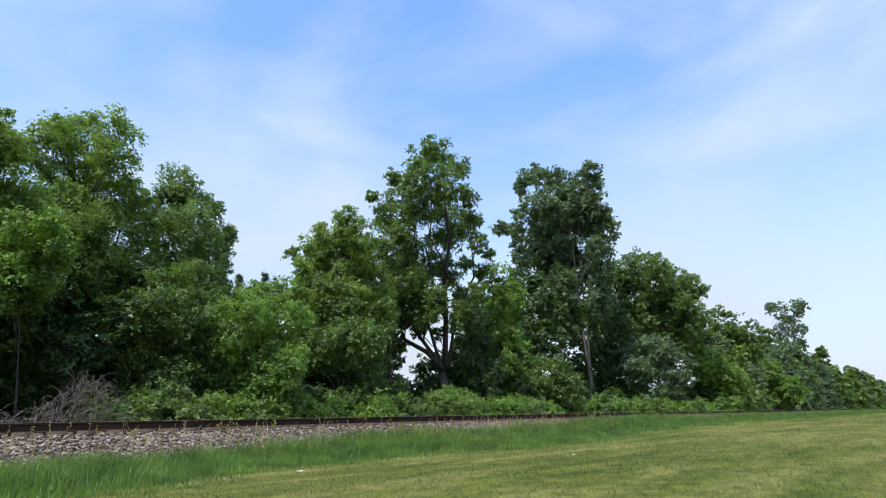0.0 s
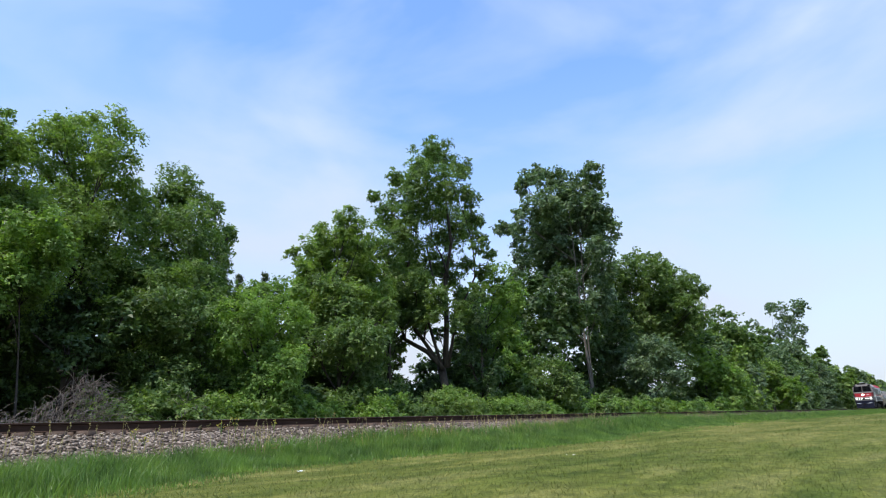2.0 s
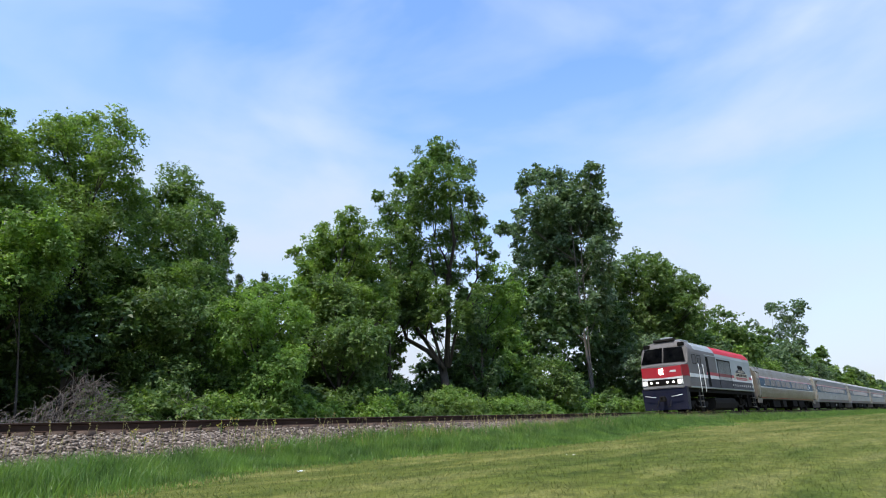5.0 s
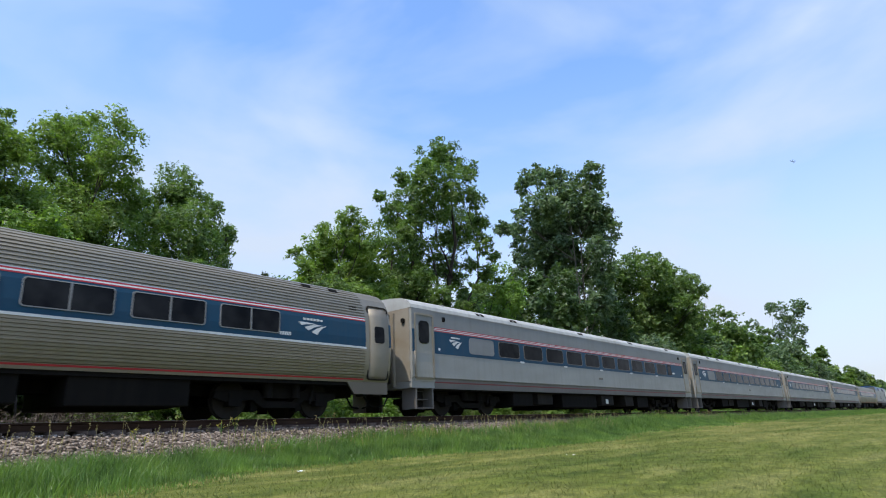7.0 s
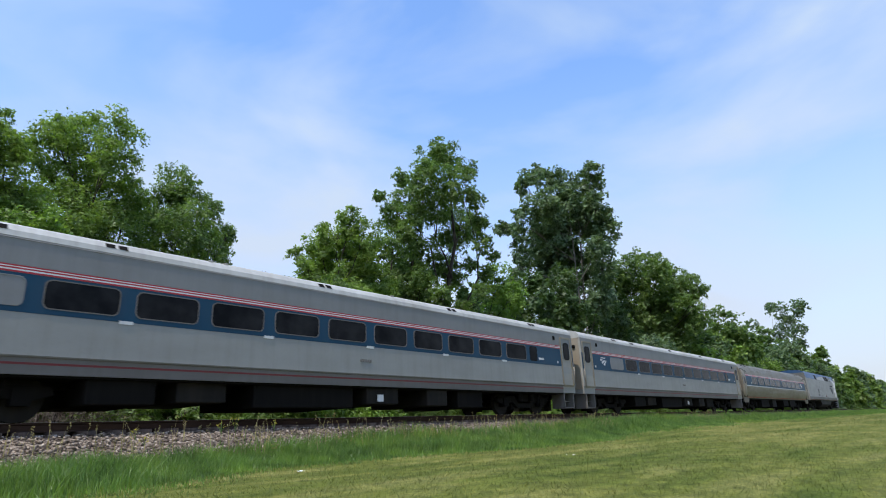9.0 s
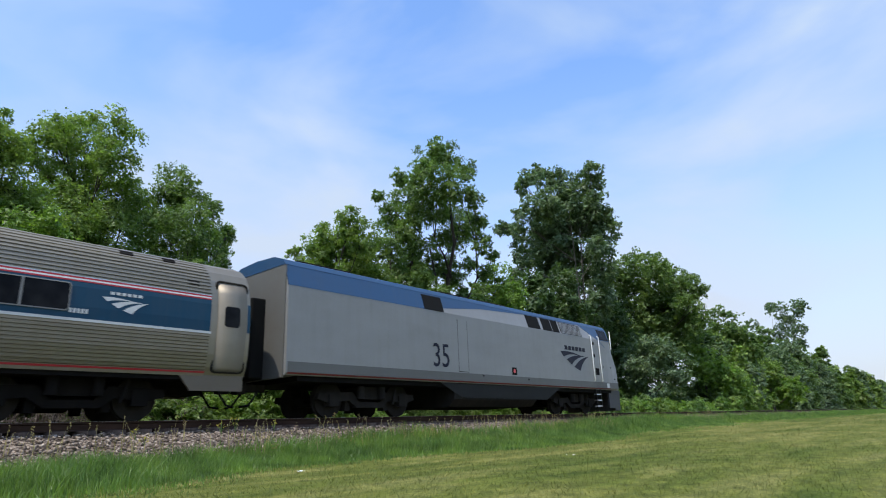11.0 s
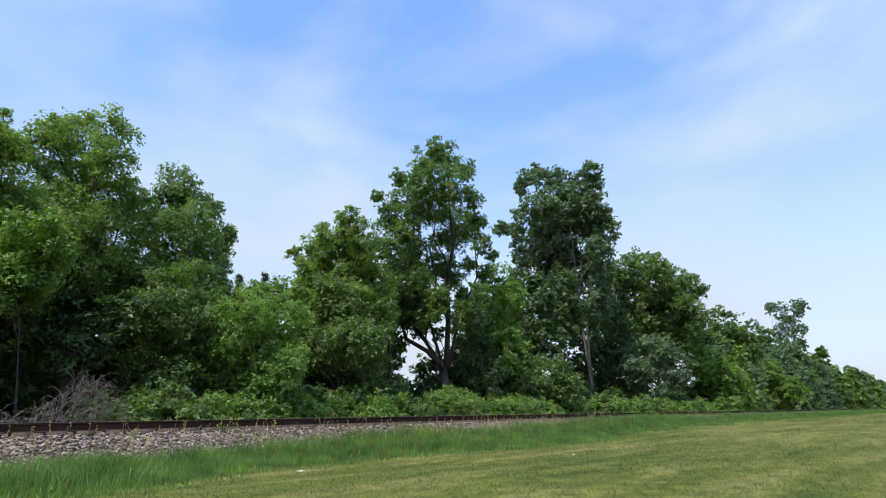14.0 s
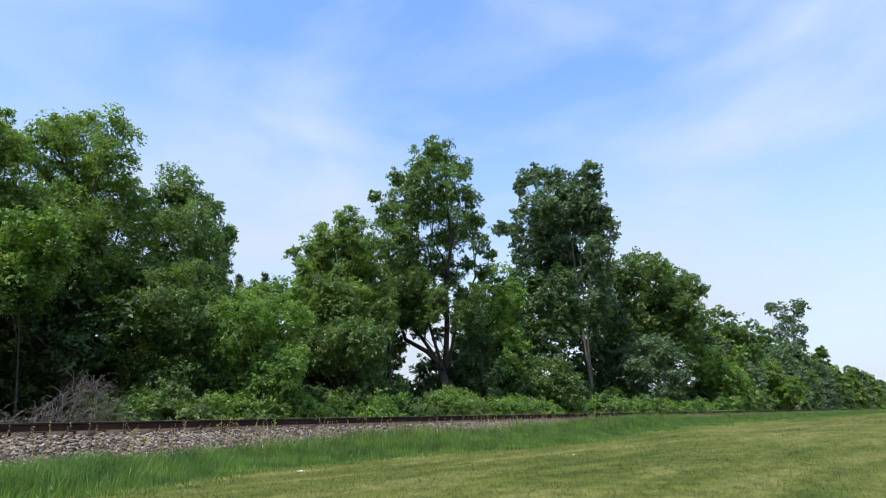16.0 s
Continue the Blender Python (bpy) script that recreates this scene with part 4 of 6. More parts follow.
def make_thicket():
    """Undergrowth and young trees that close the wood below the crowns."""
    rnd = random.Random(21)
    x = -7.0
    while x < 76:
        for row in range(1 if 4.2 < x < 8.4 else 0, 2):
            y = (20.4, 23.6)[row] + rnd.uniform(-0.6, 0.8)
            gap = GAP[0] * y / 22 < x < GAP[1] * y / 22
            h = (2.0, 3.6)[row] * rnd.uniform(0.75, 1.2) * ((1.15, 0.8)[row] if gap else 1.0)
            lobes = [(rnd.uniform(-1.0, 1.0), rnd.uniform(-0.5, 0.5), max(0.35, h * t), rnd.uniform(0.65, 1.0) * (0.7 if gap else 1.0)) for t in (0.15, 0.25, 0.5, 0.7, 0.9)]
            # rear row draws on darker leaves, its shade painted in
            shade = rnd.choice((LEAF_MID, LEAF_DARK, LEAF_MID, LEAF_BRIGHT)) if row == 0 else rnd.choice((LEAF_DARK, LEAF_MID))
            make_tree("thicket_shrub", x + rnd.uniform(-0.4, 0.4), y, lobes, shade, BARK, "dense leafy undergrowth shrub beneath the trees", seed=int(x * 13 + 900 + row), leaf=0.14 if x < 35 else 0.26, clump=0.36, category="shrub", stems=((0, 0, 0.05), (0.3, 0.1, 0.04)), density=1.0, top=0.6)
        x += rnd.uniform(1.4, 2.0) if x < 40 else rnd.uniform(2.0, 3.0)


make_thicket()


def make_hedge():
    """Low growth at the back of the wood."""
    rnd = random.Random(33)
    x = -12.0
    while x < 150:
        y = rnd.uniform(35, 38)
        if not GAP[0] * y / 22 - 1.0 < x < GAP[1] * y / 22 + 1.0:
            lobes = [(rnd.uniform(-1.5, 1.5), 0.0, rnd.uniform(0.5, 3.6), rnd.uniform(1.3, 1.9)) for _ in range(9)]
            # dark leaves again stand for shade at the back
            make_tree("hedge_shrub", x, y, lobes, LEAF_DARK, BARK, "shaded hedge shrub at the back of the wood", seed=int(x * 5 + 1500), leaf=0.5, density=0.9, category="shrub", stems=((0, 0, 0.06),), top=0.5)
        x += rnd.uniform(2.4, 3.2)


make_hedge()


def make_brush():
    """Low shrubs and weeds along the foot of the wood."""
    rnd = random.Random(10)
    x = -6.0
    while x < 78:
        y = rnd.uniform(18.6, 20.0)
        k = 1.55
        if 3.8 < x < 7.4:
            x += 0.7
            continue
        n = rnd.randint(3, 5)
        lobes = [(rnd.uniform(-0.9, 0.9), rnd.uniform(-0.5, 0.5), rnd.uniform(0.3, 0.95) * k, rnd.uniform(0.4, 0.75) * k) for _ in range(n)]
        make_tree("low_shrub", x, y, lobes, rnd.choice((LEAF_BRIGHT, LEAF_BRIGHT, LEAF_MID, LEAF_ASH)), BARK, "low leafy shrub at the foot of the trees", seed=int(x * 11 + 500), leaf=0.115 if x < 30 else 0.22, clump=0.3, category="shrub", stems=((0, 0, 0.03),), density=0.8, top=0.4)
        x += rnd.uniform(0.9, 1.5) if x < 40 else rnd.uniform(1.6, 2.4)


make_brush()


def make_brushwood(x, y, spread, height, count, seed, label):
    """A heap or thicket of bare grey twigs."""
    rnd = random.Random(seed)
    bm = bmesh.new()
    for _ in range(count):
        a = Vector((rnd.gauss(0, spread * 0.45), rnd.gauss(0, 0.35), 0))
        a.z = rnd.uniform(0.05, 0.85) * height * math.exp(-(a.x / spread) ** 2)
        d = Vector((rnd.uniform(-0.5, 1.0), rnd.uniform(-0.5, 0.3), rnd.uniform(-0.35, 0.5))) * rnd.uniform(0.4, 1.1)
        sag = Vector((0, 0, rnd.uniform(0.05, 0.22)))
        tube(bm, [a, a + d * 0.3 + sag * 0.8, a + d * 0.62 + sag, a + d], [0.008, 0.007, 0.005, 0.003], 4)
    ob = empty("brushwood", x, y, ground_z(x, y), label=label, category="dead branches")
    tagged(part("branch", bm, DEADWOOD, ob), kind="stuff")


make_brushwood(6.2, 18.3, 1.15, 2.7, 560, 1, "heap of bare grey dead branches under the trees")
make_brushwood(5.2, 18.0, 0.9, 1.7, 300, 2, "low heap of bare grey dead branches under the trees")
make_brushwood(4.2, 18.2, 0.9, 1.5, 220, 4, "low heap of bare grey dead branches under the trees")
make_brushwood(7.4, 18.5, 0.7, 1.6, 90, 5, "dead twigs poking out of the shrubs")
make_brushwood(9.3, 18.5, 1.0, 2.3, 70, 3, "dead twigs poking out of the shrubs")
make_grass()
for i, (wx, wy, wh) in enumerate(((5.2, 12.4, 0.36), (7.0, 12.4, 0.48), (7.37, 12.45, 0.52), (8.33, 12.4, 0.48), (5.3, 12.2, 0.26))):
    make_weed(wx, wy, wh, 40 + i)


def make_litter(x, y, size, seed):
    rnd = random.Random(seed)
    bm = bmesh.new()
    bmesh.ops.create_grid(bm, x_segments=4, y_segments=4, size=size)
    for v in bm.verts:
        v.co += Vector((rnd.uniform(-1, 1), rnd.uniform(-1, 1), rnd.uniform(0.2, 1.8))) * size * 0.35
    bmesh.ops.solidify(bm, geom=bm.faces[:], thickness=0.002)
    me = bpy.data.meshes.new("paper_litter")
    bm.to_mesh(me)
    bm.free()
    me.materials.append(PAPER)
    ob = tagged(new("paper_litter", me), "crumpled scrap of white paper lying in the grass", "litter", "paper scraps")
    ob.location = (x, y, ground_z(x, y) + 0.005)


PAPER = paint("white_paper", (0.78, 0.80, 0.78), 0.7, 0.0, 0.02)
make_litter(6.18, 8.4, 0.04, 1)
make_litter(10.2, 5.8, 0.022, 2)
make_litter(10.2, 5.66, 0.022, 3)


def make_insect():
    fly = empty("flying_insect", -3, 1, 1.5, label="small dark insect flying past close by", category="insect")
    bm = bmesh.new()
    bmesh.ops.create_uvsphere(bm, u_segments=8, v_segments=6, radius=0.0013, matrix=Matrix.Diagonal((1.7, 1, 0.9, 1)))
    bmesh.ops.create_uvsphere(bm, u_segments=8, v_segments=6, radius=0.0008, matrix=Matrix.Translation((0.0026, 0, 0)))
    part("body", bm, BUG, fly)
    for s in (-1, 1):
        bm = bmesh.new()
        f = bm.faces.new([bm.verts.new(q) for q in ((0.0005, s * 0.0005, 0.0005), (0.001, s * 0.003, 0.0015), (-0.002, s * 0.003, 0.0015), (-0.002, s * 0.0005, 0.0005))])
        bmesh.ops.solidify(bm, geom=[f], thickness=0.0002)
        part("wing", bm, BUG, fly)
    return fly


BUG = paint("dark_chitin", (0.02, 0.018, 0.016), 0.5, 0.0, 0.0)
INSECT = make_insect()

# ---- the train ----
SILVER = paint("coach_silver_paint", (0.29, 0.282, 0.262), 0.5, 0.0, 0.10, spec=0.25)
GREY_UP = paint("coach_grey_paint", (0.225, 0.222, 0.22), 0.5, 0.0, 0.10, spec=0.25)
ROOF_WHITE = paint("roof_white_paint", (0.42, 0.42, 0.405), 0.55, 0.0, 0.18)
SILL = paint("sill_grey_brown", (0.15, 0.135, 0.125), 0.55, 0.1, 0.25)
DOOR_GREY = paint("door_worn_silver", (0.31, 0.295, 0.265), 0.45, 0.2, 0.22, (0.22, 0.17, 0.11))
END_TAN = paint("end_wall_dusty", (0.28, 0.25, 0.205), 0.55, 0.1, 0.3, (0.2, 0.14, 0.08))
BAND_BLUE = paint("band_blue_paint", (0.012, 0.055, 0.102), 0.4, 0.0, 0.06, spec=0.15)
NAVY = paint("navy_paint", (0.008, 0.010, 0.026), 0.4, 0.0, 0.05, spec=0.15)
RED = paint("stripe_red_paint", (0.38, 0.010, 0.022), 0.4, 0.0, 0.08)
ROOF_RED = paint("roof_red_paint", (0.45, 0.014, 0.03), 0.5, 0.0, 0.06, spec=0.2)
WHITE = paint("stripe_white_paint", (0.62, 0.61, 0.60), 0.4, 0.0, 0.06)
STEEL = paint("fluted_stainless_steel", (0.27, 0.24, 0.19), 0.36, 0.75, 0.22, (0.22, 0.18, 0.12))
STEEL_DULL = paint("dull_stainless_steel", (0.285, 0.25, 0.2), 0.45, 0.6, 0.22, (0.2, 0.16, 0.11))
END_DARK = paint("end_wall_dark_steel", (0.15, 0.128, 0.105), 0.55, 0.2, 0.3, (0.10, 0.08, 0.06))
SKIRT_STEEL = paint("skirt_dusty_steel", (0.15, 0.125, 0.095), 0.5, 0.3, 0.25, (0.16, 0.12, 0.08))
PLEAT = paint("dusty_bellows_rubber", (0.075, 0.066, 0.058), 0.8, 0.0, 0.3, (0.03, 0.027, 0.024), spec=0.1)
LOCO_GREY = paint("locomotive_silver_paint", (0.255, 0.253, 0.248), 0.36, 0.2, 0.07)
LOCO_LOW = paint("locomotive_grey_skirt", (0.115, 0.115, 0.11), 0.5, 0.1, 0.15)
LOCO_BLUE = paint("locomotive_blue_paint", (0.018, 0.065, 0.15), 0.35, 0.1, 0.06)
HOOD_GREY = paint("hood_grey_paint", (0.29, 0.315, 0.32), 0.4, 0.05, 0.08)
UNDER = paint("underframe_black", (0.006, 0.0056, 0.0052), 0.8, 0.0, 0.2, (0.02, 0.017, 0.014), spec=0.08)
UNDER_GREY = paint("underframe_dust_grey", (0.014, 0.013, 0.012), 0.8, 0.0, 0.25, (0.04, 0.034, 0.027), spec=0.1)
RUBBER = paint("black_rubber", (0.010, 0.010, 0.010), 0.8, 0.0, 0.1, (0.02, 0.02, 0.02), spec=0.1)
TANK = paint("skirt_charcoal", (0.018, 0.018, 0.0175), 0.6, 0.0, 0.1, (0.03, 0.027, 0.022), spec=0.2)
DARK_RED = paint("pinstripe_dark_red", (0.17, 0.012, 0.016), 0.45, 0.0, 0.1)
SHUTTER = paint("shutter_grey", (0.115, 0.12, 0.118), 0.5, 0.1, 0.15)
SHUTTER_WHITE = paint("shutter_greyed_white", (0.32, 0.31, 0.30), 0.5, 0.0, 0.15)
PILOT = paint("pilot_dark_grey", (0.06, 0.058, 0.06), 0.55, 0.0, 0.1)
# darker than the hood: shade on the cab is put into this colour
CAB_GREY = paint("cab_shaded_grey", (0.135, 0.125, 0.125), 0.5, 0.0, 0.2, spec=0.25)
HANDRAIL = paint("handrail_white", (0.80, 0.80, 0.79), 0.35, 0.2, 0.05)
GOLD = paint("banner_tan_paint", (0.44, 0.39, 0.29), 0.45, 0.0, 0.1)


def glass_material():
    m, nt, b = shader("tinted_window_glass")
    n = noise_node(nt, 1.6, 3)
    nt.links.new(ramp(nt, n, [(0.35, (0.006, 0.007, 0.009)), (0.75, (0.028, 0.028, 0.03))]), b.inputs["Base Color"])
    b.inputs["Roughness"].default_value, b.inputs["IOR"].default_value = 0.08, 1.12
    bump(nt, b, noise_node(nt, 0.7, 2), 0.05, 0.02)
    return m


def lamp_material(name, colour, strength):
    m, nt, b = shader(name)
    b.inputs["Base Color"].default_value = (*colour, 1)
    b.inputs["Emission Color"].default_value = (*colour, 1)
    b.inputs["Emission Strength"].default_value = strength
    return m


GLASS = glass_material()
HEADLIGHT = lamp_material("headlight_lens", (1.0, 0.95, 0.85), 9.0)
MARKER = lamp_material("red_marker_lens", (0.35, 0.05, 0.06), 0.4)


def side_y(outline, z):
    """Half width of a body at height z; outline runs from the sill to the ridge."""
    for (y0, z0), (y1, z1) in zip(outline, outline[1:]):
        if z0 <= z <= z1 and z1 > z0:
            return y0 + (y1 - y0) * (z - z0) / (z1 - z0)
    return outline[0][0] if z < outline[0][1] else outline[-1][0]


def shell(outline, x0, x1):
    return prism(bmesh.new(), outline + [(-y, z) for y, z in reversed(outline) if y > 0], x0, x1)


def band(outline, s, x0, x1, z0, z1, lift=0.006):
    """A panel that follows the side from z0 to z1, a little proud of it."""
    zs = [z0] + [z for _, z in outline if z0 + 0.01 < z < z1 - 0.01] + [z1]
    pts = [(s * (side_y(outline, z) + lift), z) for z in zs] + [(s * (side_y(outline, z) - 0.03), z) for z in reversed(zs)]
    return prism(bmesh.new(), pts, x0, x1)


def plate(outline, s, pts, lift=0.010, thick=0.02):
    """A flat-faced panel of any outline (x, z) laid on the side."""
    bm = bmesh.new()
    a = [bm.verts.new((x, s * (side_y(outline, z) + lift), z)) for x, z in pts]
    b = [bm.verts.new((x, s * (side_y(outline, z) - thick), z)) for x, z in pts]
    n = len(pts)
    bm.faces.new(a)
    bm.faces.new(list(reversed(b)))
    for i in range(n):
        bm.faces.new((a[i], b[i], b[(i + 1) % n], a[(i + 1) % n]))
    bmesh.ops.recalc_face_normals(bm, faces=bm.faces)
    return bm


def rounded(x0, x1, z0, z1, r, k=4):
    pts = []
    for cx, cz, a0 in ((x1 - r, z1 - r, 0), (x0 + r, z1 - r, 90), (x0 + r, z0 + r, 180), (x1 - r, z0 + r, 270)):
        pts += [(cx + r * math.cos(radians(a0 + 90 * i / k)), cz + r * math.sin(radians(a0 + 90 * i / k))) for i in range(k + 1)]
    return pts


def ring(outline, s, x0, x1, z0, z1, r, w, lift):
    """A raised frame round a window."""
    bm = bmesh.new()
    outer, inner = rounded(x0, x1, z0, z1, r), rounded(x0 + w, x1 - w, z0 + w, z1 - w, max(0.01, r - w * 0.6))
    n = len(outer)
    rows = []
    for pts, l in ((outer, -0.01), (outer, lift), (inner, lift), (inner, -0.01)):
        rows.append([bm.verts.new((x, s * (side_y(outline, z) + l), z)) for x, z in pts])
    for a, b in zip(rows, rows[1:]):
        for i in range(n):
            bm.faces.new((a[i], a[(i + 1) % n], b[(i + 1) % n], b[i]))
    bmesh.ops.recalc_face_normals(bm, faces=bm.faces)
    return bm


def window(parent, outline, s, x0, x1, z0, z1, r=0.10, frame_mat=None, mullion=False, blank=None, lift=0.0):
    w = part("window", ring(outline, s, x0, x1, z0, z1, r, 0.022, 0.018 + lift), frame_mat or RUBBER, parent)
    part("pane", plate(outline, s, rounded(x0 + 0.018, x1 - 0.018, z0 + 0.018, z1 - 0.018, r * 0.85), 0.012 + lift), blank or GLASS, w)
    if mullion:
        m = (x0 + x1) / 2
        part("mullion", plate(outline, s, [(m - 0.02, z0 + 0.02), (m + 0.02, z0 + 0.02), (m + 0.02, z1 - 0.02), (m - 0.02, z1 - 0.02)], 0.02 + lift), frame_mat or RUBBER, w)
    return w


def pleats(parent, xs, y, z0, z1):
    """Upright folds on both sides of a corridor bellows."""
    n = max(3, int((xs[1] - xs[0]) / 0.1))
    for s in (-1, 1):
        for k in range(n):
            x = xs[0] + (xs[1] - xs[0]) * (k + 0.5) / n
            part("pleat", boxed(x - 0.028, x + 0.028, min(s * y, s * (y + 0.05)), max(s * y, s * (y + 0.05)), z0, z1, 0.012), PLEAT, parent)


def rod(parent, name, pts, r, mat, label=""):
    bm = bmesh.new()
    tube(bm, pts, [r] * len(pts), 6)
    return part(name, bm, mat, parent, label)


WHEEL_MESH = {}


def wheel(parent, x, y, r, s):
    if r not in WHEEL_MESH:
        bm = bmesh.new()
        drum(bm, (0, 0, 0), (0, 1, 0), r, 0.11, 28)
        drum(bm, (0, 0.07, 0), (0, 1, 0), r + 0.028, 0.03, 28)
        drum(bm, (0, -0.09, 0), (0, 1, 0), r * 0.36, 0.10, 14, r * 0.3)
        me = bpy.data.meshes.new("wheel")
        bm.to_mesh(me)
        bm.free()
        me.materials.append(UNDER_GREY)
        WHEEL_MESH[r] = me
    ob = new("wheel", WHEEL_MESH[r])
    ob.parent = parent
    ob.matrix_local = pose(x, y, r, 0, 0, 0 if s < 0 else 180)


def truck(parent, xc, base, r=0.46, heavy=False, axles=2):
    bm = bmesh.new()
    for s in (-1, 1):
        y = s * 0.98
        prof = [(-base / 2 - 0.55, 0.50), (-base / 2 - 0.5, 0.66), (-0.65, 0.70), (-0.4, 0.42), (0.4, 0.42), (0.65, 0.70), (base / 2 + 0.5, 0.66), (base / 2 + 0.55, 0.50), (base / 2 + 0.2, 0.40), (0.8, 0.46), (0.5, 0.26), (-0.5, 0.26), (-0.8, 0.46), (-base / 2 - 0.2, 0.40)]
        a = [bm.verts.new((xc + x, y - 0.07, z)) for x, z in prof]
        b = [bm.verts.new((xc + x, y + 0.07, z)) for x, z in prof]
        bm.faces.new(a)
        bm.faces.new(list(reversed(b)))
        for i in range(len(prof)):
            j = (i + 1) % len(prof)
            bm.faces.new((a[i], b[i], b[j], a[j]))
        for k in range(axles):
            x = xc - base / 2 + base * k / (axles - 1)
            box(bm, x - 0.17, x + 0.17, y - 0.12, y + 0.12, 0.30, 0.62)
        for dx in (-0.42, 0.42):
            drum(bm, (xc + dx, s * 1.12, 0.68), (0, 0, 1), 0.12, 0.36, 12)
        drum(bm, (xc + 0.95, s * 1.13, 0.62), (0.25, 0, 1), 0.04, 0.55, 8)
    box(bm, xc - 0.35, xc + 0.35, -1.05, 1.05, 0.50, 0.86)
    bmesh.ops.recalc_face_normals(bm, faces=bm.faces)
    for s in (-1, 1):
        box(bm, xc - base / 2 - 0.2, xc + base / 2 + 0.2, s * 0.25, s * 0.62, 0.34, 0.60)
        for dx in (-base / 2 + 0.62, base / 2 - 0.62):
            box(bm, xc + dx - 0.09, xc + dx + 0.09, s * 0.66, s * 0.92, 0.18, 0.62)
    t = part("truck", bm, UNDER if not heavy else UNDER_GREY, parent, "grimy black steel wheel truck")
    for k in range(axles):
        x = xc - base / 2 + base * k / (axles - 1)
        for s in (-1, 1):
            wheel(t, x, s * 0.76, r, s)
        rod(t, "axle", [(x, -0.9, r), (x, 0.9, r)], 0.085, UNDER)
    return t


def swoosh(parent, outline, s, x0, x1, z0, z1, mat, lift=0.014):
    """The operator's mark as three plain curved bars that widen downwards."""
    def at(u, v):
        return (x0 + (x1 - x0) * u, z0 + (z1 - z0) * v) if s < 0 else (x1 - (x1 - x0) * u, z0 + (z1 - z0) * v)
    for a, b, c in (((0.0, 0.98), (0.10, 0.70), 0.0), ((0.20, 0.56), (0.36, 0.30), 0.5), ((0.46, 0.18), (0.66, 0.0), 1.0)):
        e = (0.70 + 0.30 * c, 0.86 - 0.02 * c)
        lo, hi = [], []
        for i in range(7):
            t = i / 6
            k = t * (1 - t)
            hi.append(at(a[0] + (e[0] - a[0]) * t - 0.10 * k, a[1] + (e[1] - a[1]) * t + (0.42 if c else 0.32) * k))
            lo.append(at(b[0] + (e[0] - b[0]) * t - 0.06 * k, b[1] + (e[1] - 0.03 - b[1]) * t + 0.42 * k))
        part("emblem_bar", plate(outline, s, hi + list(reversed(lo)), lift), mat, parent)


def bars(parent, outline, s, x0, x1, z0, z1, n, mat, lift=0.014, name="lettering_bar"):
    """Unread lettering as a row of plain bars."""
    w = (x1 - x0) / n
    for i in range(n):
        a = x0 + i * w
        part(name, plate(outline, s, [(a, z0), (a + w * 0.7, z0), (a + w * 0.7, z1), (a, z1)], lift), mat, parent)


def lettering(parent, text, x, y, z, size, mat, s=-1, squeeze=1.0, slant=0.0, depth=0.004, name="lettering"):
    cu = bpy.data.curves.new("lettering", "FONT")
    cu.body, cu.size, cu.align_x, cu.extrude, cu.shear, cu.resolution_u = text, size, "CENTER", depth, slant, 3
    tmp = bpy.data.objects.new("tmp", cu)
    scene.collection.objects.link(tmp)
    me = bpy.data.meshes.new_from_object(tmp.evaluated_get(bpy.context.evaluated_depsgraph_get()))
    bpy.data.objects.remove(tmp)
    me.materials.clear()
    me.materials.append(mat)
    me.transform(Matrix.Diagonal((squeeze, 1, 1, 1)))
    me.transform(pose(x, y, z, 90, 0, 0 if s < 0 else 180))
    ob = new(name, me)
    ob.parent = parent
    return ob


def coupler(car, x, way):
    bm = bmesh.new()
    box(bm, min(x, x + way * 0.9), max(x, x + way * 0.9), -0.09, 0.09, 0.72, 0.92, 0.02)
    box(bm, min(x, x + way * 0.28), max(x, x + way * 0.28), -0.17, 0.15, 0.66, 0.98, 0.03)
    part("coupler", bm, UNDER_GREY, car, "rusty knuckle coupler")
    for s in (-1, 1):
        rod(car, "hose", [(x + way * 0.5, s * 0.4, 0.75), (x + way * 0.2, s * 0.42, 0.35), (x - way * 0.02, s * 0.35, 0.32)], 0.028, RUBBER)


# -- smooth-sided coach --
H_SIDE = [(1.50, 0.85), (1.52, 1.15), (1.55, 1.19), (1.55, 3.38), (1.51, 3.52), (1.40, 3.65), (1.12, 3.76), (0.6, 3.83), (0.0, 3.86)]


